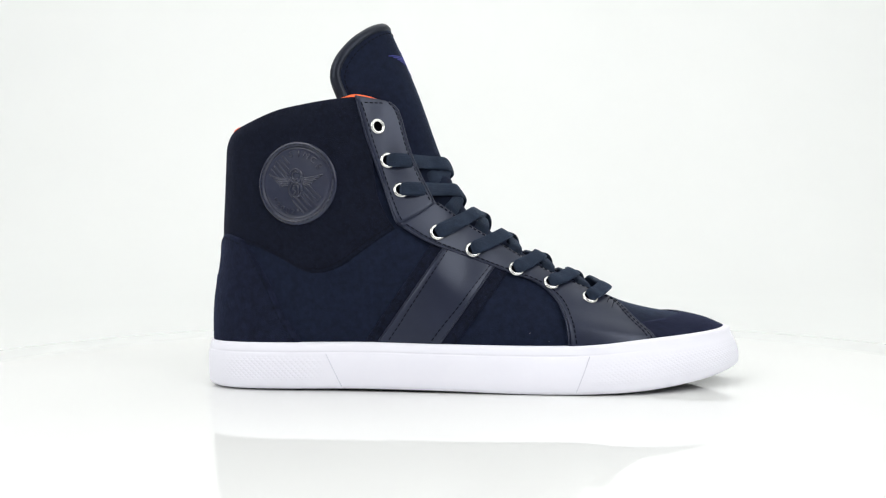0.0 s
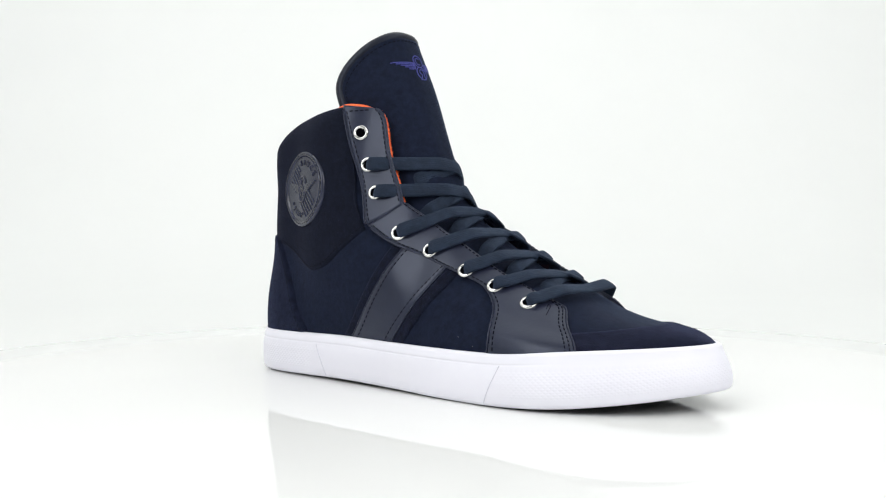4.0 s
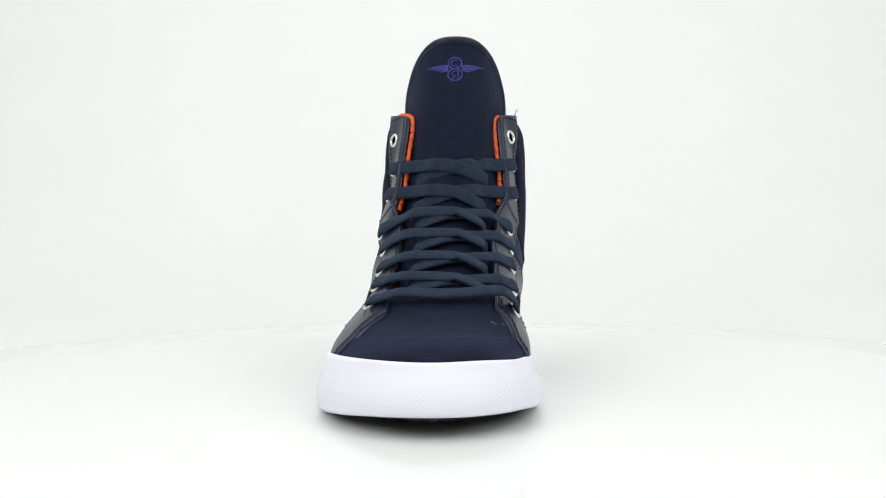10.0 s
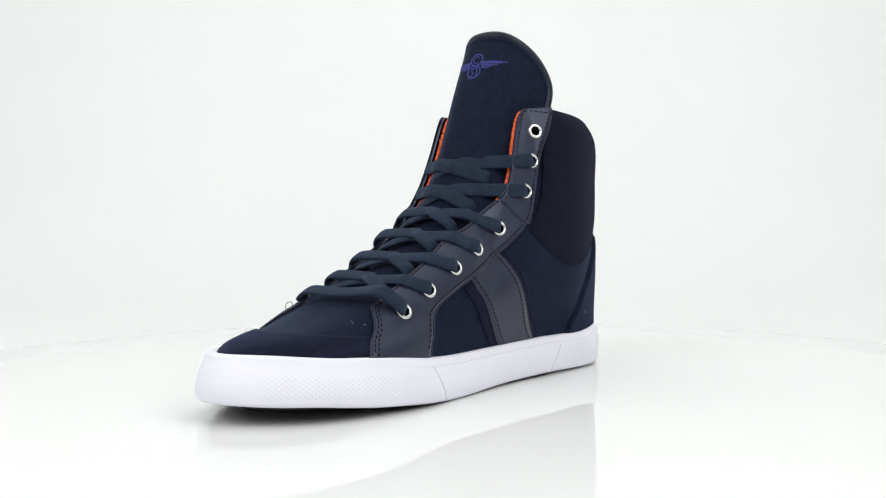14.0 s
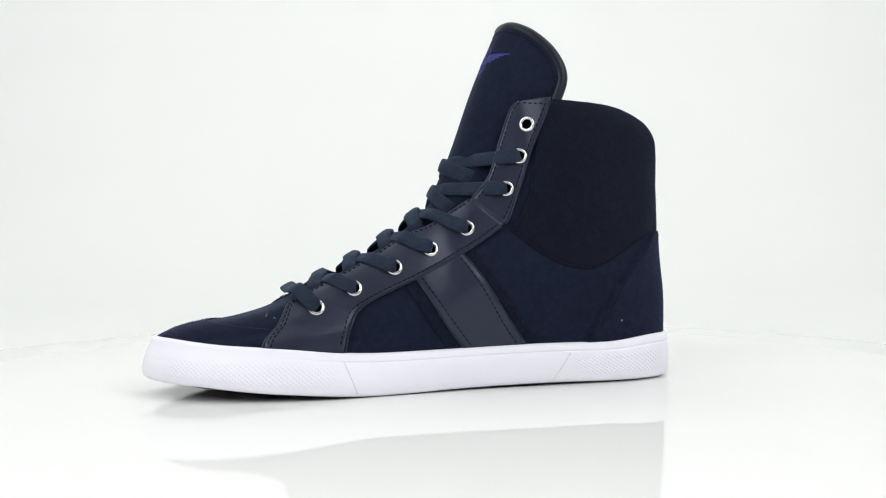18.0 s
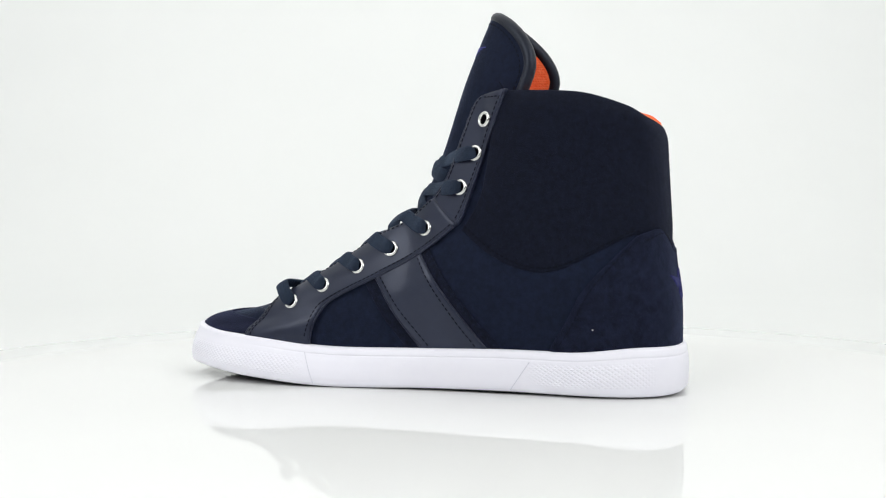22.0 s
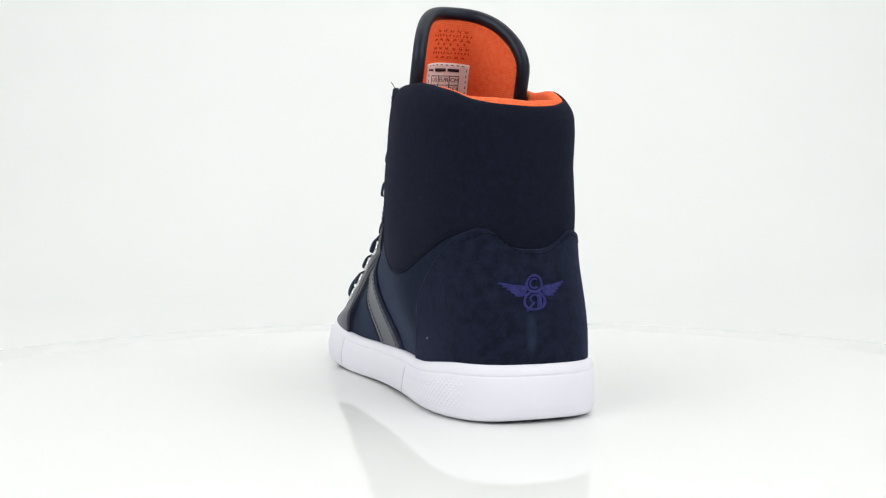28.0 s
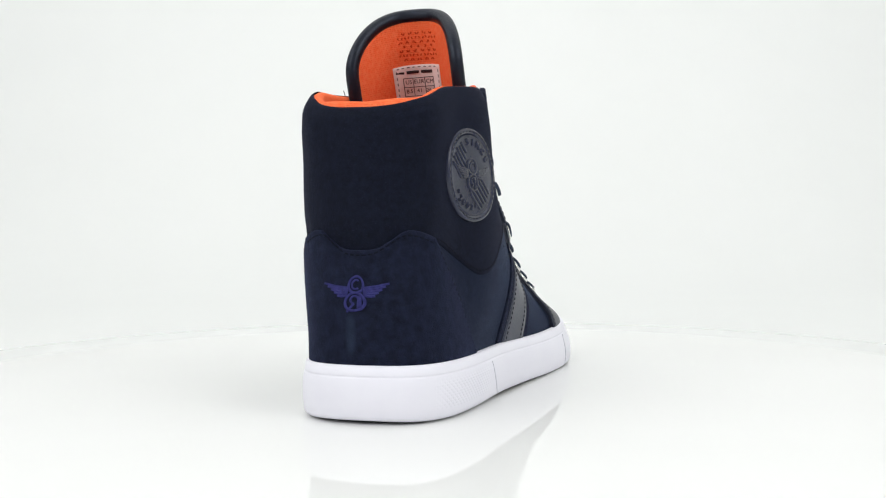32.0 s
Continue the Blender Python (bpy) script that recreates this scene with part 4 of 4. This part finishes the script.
def build_tongue(shoe):
    us = np.linspace(-1, 1, 41)
    vs = np.linspace(0, 1, 60)
    S = vs[None, :] * tongue_end(us)[:, None]
    U = np.broadcast_to(us[:, None], S.shape)
    face, mid_, back = tongue_at(U, S, 0.0), tongue_at(U, S, -.0022), tongue_at(U, S, -.0048)
    tongue = part("tongue", solid(face, mid_), canvas, shoe, "tall padded navy fabric tongue")
    part("tongue_lining", solid(tongue_at(U, S, -.0023), back), orange, tongue, "bright orange textile back of the tongue")
    # piping round the free edge
    def border(k, down):
        """The tongue's free edge, drawn in to k of its width and down along it."""
        e = np.linspace(.52, .985, 40)
        w = np.sin(np.linspace(-math.pi / 2, math.pi / 2, 120))
        u = np.r_[np.full(40, -k), k * w, np.full(40, k)]
        s = np.r_[e * (tongue_end(-1.0) - down), tongue_end(w) - down, e[::-1] * (tongue_end(1.0) - down)]
        return u, s

    def even(p, n, passes=6):
        q = p.copy()
        for _ in range(passes):
            q[1:-1] = (q[:-2] + 2 * q[1:-1] + q[2:]) / 4
        d = np.r_[0, np.cumsum(np.linalg.norm(np.diff(q, axis=0), axis=1))]
        return np.stack([np.interp(np.linspace(0, d[-1], n), d, q[:, j]) for j in range(3)], 1)
    path = even(tongue_at(*border(1.0, -.0004), -.0027), 120, 14)
    part("piping", tube(path, .0034, 12, up=(.45, 0, .2)), piping_leather, tongue, "rounded black leather piping round the tongue")
    # stitched line inside the piping
    u, s = border(.968, .0034)
    p = even(tongue_at(u, s, .0002), 160, 3)
    q = even(tongue_at(u, s, .0032), 160, 3)
    part("stitching", stitches([(p, (q - p) / np.linalg.norm(q - p, axis=1)[:, None])], .0029, .0019), thread, tongue)
    # slanting rows of small stitches on the orange back
    rows = []
    for i in range(7):
        for way in (-1, 1):
            c = (i - 3) * .0046
            k = np.linspace(0, 1, 14)
            uu, ss = (c + .0006 + way * (k - .5) * .013) / .030, TONGUE_S[-1] * (.868 + .084 * k)
            keep = np.abs(uu - .02) < .46
            if keep.sum() > 4:
                q = tongue_at(uu[keep], ss[keep], -.0049)
                rows.append((q, np.zeros_like(q) + (-.9, 0, -.35)))
    part("back_stitching", stitches(rows, .0027, .0014, .00036, .00030), shaded_orange, tongue, "rows of slanting stitches, their orange darkened for shade in the gaps")

    def place(u, v, off):
        s0 = np.interp(.1772, TONGUE[:, 1], TONGUE_S)
        return tongue_at(u / .030, s0 + v, off)
    build_mark(0.0326, 0.00062, place, -.0003, .00022, ink, tongue, "thin violet-blue printed line work")

    # woven size label on the back
    s_top = np.interp(.1768, TONGUE[:, 1], TONGUE_S)

    def behind(u, v, off):
        return tongue_at((u * 1.22 + .0022) / .030, s_top + v - .0163, -.0049 - off)
    g = np.array([[(u, v) for v in np.linspace(-.0125, .0125, 14)] for u in np.linspace(-.0128, .0128, 14)]).reshape(-1, 2)
    fl = [(i * 14 + j, (i + 1) * 14 + j, (i + 1) * 14 + j + 1, i * 14 + j + 1) for i in range(13) for j in range(13)]
    tag = part("size_label", raised((g, fl), behind, -.0002, .0004), cloth_tag, tongue, "small pale woven size label")
    bars = [ribbon2([(-.0075, .0088), (-.0012, .0088)], .0016), ribbon2([(-.0002, .0088), (.0070, .0088)], .0016), ribbon2([(.0084, .0090), (.0108, .0094)], .0006),
            ribbon2([(.0120, .0094), (.0084, .0084)], .0006)]
    grid_lines = [ribbon2([(-.0078, y), (.0092, y)], .00032) for y in (.0058, .0008, -.0042)] + [ribbon2([(x, .0058), (x, -.0042)], .00032) for x in (-.0078, -.0025, .0038, .0092)]
    words = []
    for text, x, y in (("US", .0065, .0033), ("EUR", .0006, .0033), ("CM", -.0052, .0033), ("8.5", .0065, -.0017), ("41", .0006, -.0017), ("26.5", -.0052, -.0017)):
        v, f = letters(text, .0031)
        words.append((np.stack([x - v[:, 0], y + v[:, 1]], 1), [q[::-1] for q in f]))
    part("label_print", raised(merge(bars + grid_lines + words), behind, .0003, .00052), black_ink, tag, "black printed size grid")
    st = []
    for a, b in (((-.0118, .0115), (.0118, .0115)), ((-.0118, -.0112), (-.0118, .0115)), ((.0118, .0115), (.0118, -.0112))):
        u = np.linspace(0, 1, 12)
        q = behind(a[0] + (b[0] - a[0]) * u, a[1] + (b[1] - a[1]) * u, .0005)
        st.append((q, np.zeros_like(q) + (-1, 0, 0)))
    part("stitching", stitches(st, .0030, .0016, .0002, .0002), black_ink, tag)


def build_badge(shoe):
    x0, z0 = -.0767, .1076
    base_off = .0018
    zs0 = skin(a_of(np.linspace(-.11, -.04, 141), z0, -1), np.full(141, z0))[0]
    arc = np.r_[0, np.cumsum(np.linalg.norm(np.diff(zs0, axis=0), axis=1))]
    arc -= np.interp(x0, zs0[:, 0], arc)

    def place(u, v, off):
        x = np.interp(u, arc, zs0[:, 0])
        z = z0 + v
        return skin(a_of(x, z, -1), z, base_off + off)[0]
    R = .0221
    rs = [(0, .0012), (.004, .0012), (.008, .0012), (.012, .0012), (.0165, .0012), (R - .0040, .0012), (R - .0036, .0013), (R - .0033, .0009), (R - .0029, .0009), (R - .0026, .0016), (R - .0012, .0018), (R - .0004, .0014), (R, .0002), (R, -.001)]
    k = np.linspace(0, 2 * math.pi, 72, endpoint=False)
    P = np.stack([place(r * np.cos(k), r * np.sin(k), o) for r, o in rs], 1)
    badge = part("badge", grid(P, wrap_u=True), badge_leather, shoe, "round embossed navy leather badge")
    ring = place(.0203 * np.cos(k), .0203 * np.sin(k), .0017)
    c = place(np.zeros(1), np.zeros(1), 0.0)[0]
    d = place(np.zeros(1), np.zeros(1), .01)[0] - c
    part("stitching", stitches([(ring, np.zeros_like(ring) + d / np.linalg.norm(d))], .0028, .0019), thread, badge)
    lines = []
    for i in range(6):
        o = -.0075 + i * .0024
        # diagonal ribs, left free for the mark and the words
        for lo, hi in ((.0050, .0178), (-.0178, -.0050)):
            r = np.linspace(lo, hi, 14)
            q = np.stack([(-r * .70 + o * .71), (r * .71 + o * .70)], 1)
            far = np.linalg.norm(q, axis=1)
            keep = (far < .0168) & (far > .0052) & ((q[:, 0] < -.0035) | (lo < 0))
            if keep.sum() > 2:
                lines.append(ribbon2(q[keep], .0009))
    part("ribs", raised(merge(lines), place, .0008, .0017), badge_leather, badge)
    build_mark(.0300, .0008, place, .0008, .0019, badge_leather, badge, "embossed piece of the winged mark")
    for text, start, step, flip, rad in (("SINCE", 100, -16.8, 1, .0152), ("*2002*", 214, 12.5, -1, .0152)):
        for i, ch in enumerate(text):
            v, f = letters(ch, .0046 if flip > 0 else .0042)
            g = math.radians(start + step * i)
            rot = g - math.pi / 2 if flip > 0 else g + math.pi / 2
            cs, sn = math.cos(rot), math.sin(rot)
            flat = np.stack([rad * math.cos(g) + v[:, 0] * cs - v[:, 1] * sn, rad * math.sin(g) + v[:, 0] * sn + v[:, 1] * cs], 1)
            part("letter" if ch != "*" else "dot", raised((flat, f), place, .0008, .0019), badge_leather, badge)


def build_lint(shoe):
    """Loose thread ends and small flecks of lint."""
    p, n, _, _ = eyelet_frame(-.0445, .1515, 1)
    path = spline([p, p + n * .0015 + np.array([0, .0003, .0015]), p + n * .002 + np.array([.0006, .0005, .003]), p + n * .0028 + np.array([.001, .0006, .0042])], 12)
    part("loose_thread", tube(path, .00022, 5), thread, shoe, "loose end of dark thread")
    k = np.linspace(0, 2 * math.pi, 9, endpoint=False)
    for x, z, side, r in ((-.0875, .0335, 1, .00042), (.0425, .0300, -1, .00016), (.0520, .0262, -1, .00014)):
        p, n, t, w = eyelet_frame(x, z, side)
        h = .0026 if x < -.05 else .0003
        rim = [p + n * h + (t * math.cos(q) + w * math.sin(q)) * r * (1 + .3 * math.sin(3 * q)) for q in k]
        part("lint_speck", (rim + [p + n * (h + r)], [(i, (i + 1) % 9, 9) for i in range(9)]), lint, shoe, "tiny pale fleck of lint")
    # pale fibres lying on the vamp
    for x, phi, dx, dphi in ((.1010, 1.95, .0010, .12), (.0985, 2.16, -.0008, .05)):
        u = np.linspace(0, 1, 6)
        path = section(x + dx * u, phi + dphi * u, .0004)
        part("lint_fibre", tube(path, .00008, 5), lint, shoe, "short pale fibre of lint")
    # loose thread by the foremost eyelet
    p, n, t, w = eyelet_frame(.0835, .0425, -1)
    path = spline([p + n * .002, p + n * .0045 + t * .001 + w * .001, p + n * .0052 + t * .002 - w * .0012, p + n * .004 + t * .001 - w * .003, p + n * .0025 - w * .0042], 24)
    part("loose_thread", tube(path, .00016, 5), thread, shoe, "loose curled end of dark thread")


def build_shoe():
    shoe = tagged(new("high_top_sneaker"), "navy suede and leather high-top sneaker with white sole on a turntable", "shoe")
    build_sole(shoe)
    build_vamp(shoe)
    build_quarter(shoe)
    build_collar(shoe)
    build_counter(shoe)
    for side, T in ((-1, LAT), (1, MED)):
        build_stripes(shoe, side, T)
        build_eyestay(shoe, side, T)
        build_eyelets(shoe, side, T)
    build_tongue(shoe)
    build_laces(shoe)
    build_badge(shoe)
    build_lint(shoe)
    return shoe


build_studio()
turntable = build_turntable()
shoe = build_shoe()


def motions():
    times = [float(t) for t in range(33)]
    walk(turntable, [(t, pose(0, 0, -0.006, 0, 0, turn(t))) for t in times])
    walk(shoe, [(t, pose(0, 0, 0.0004, 0, 0, turn(t))) for t in times])


motions()
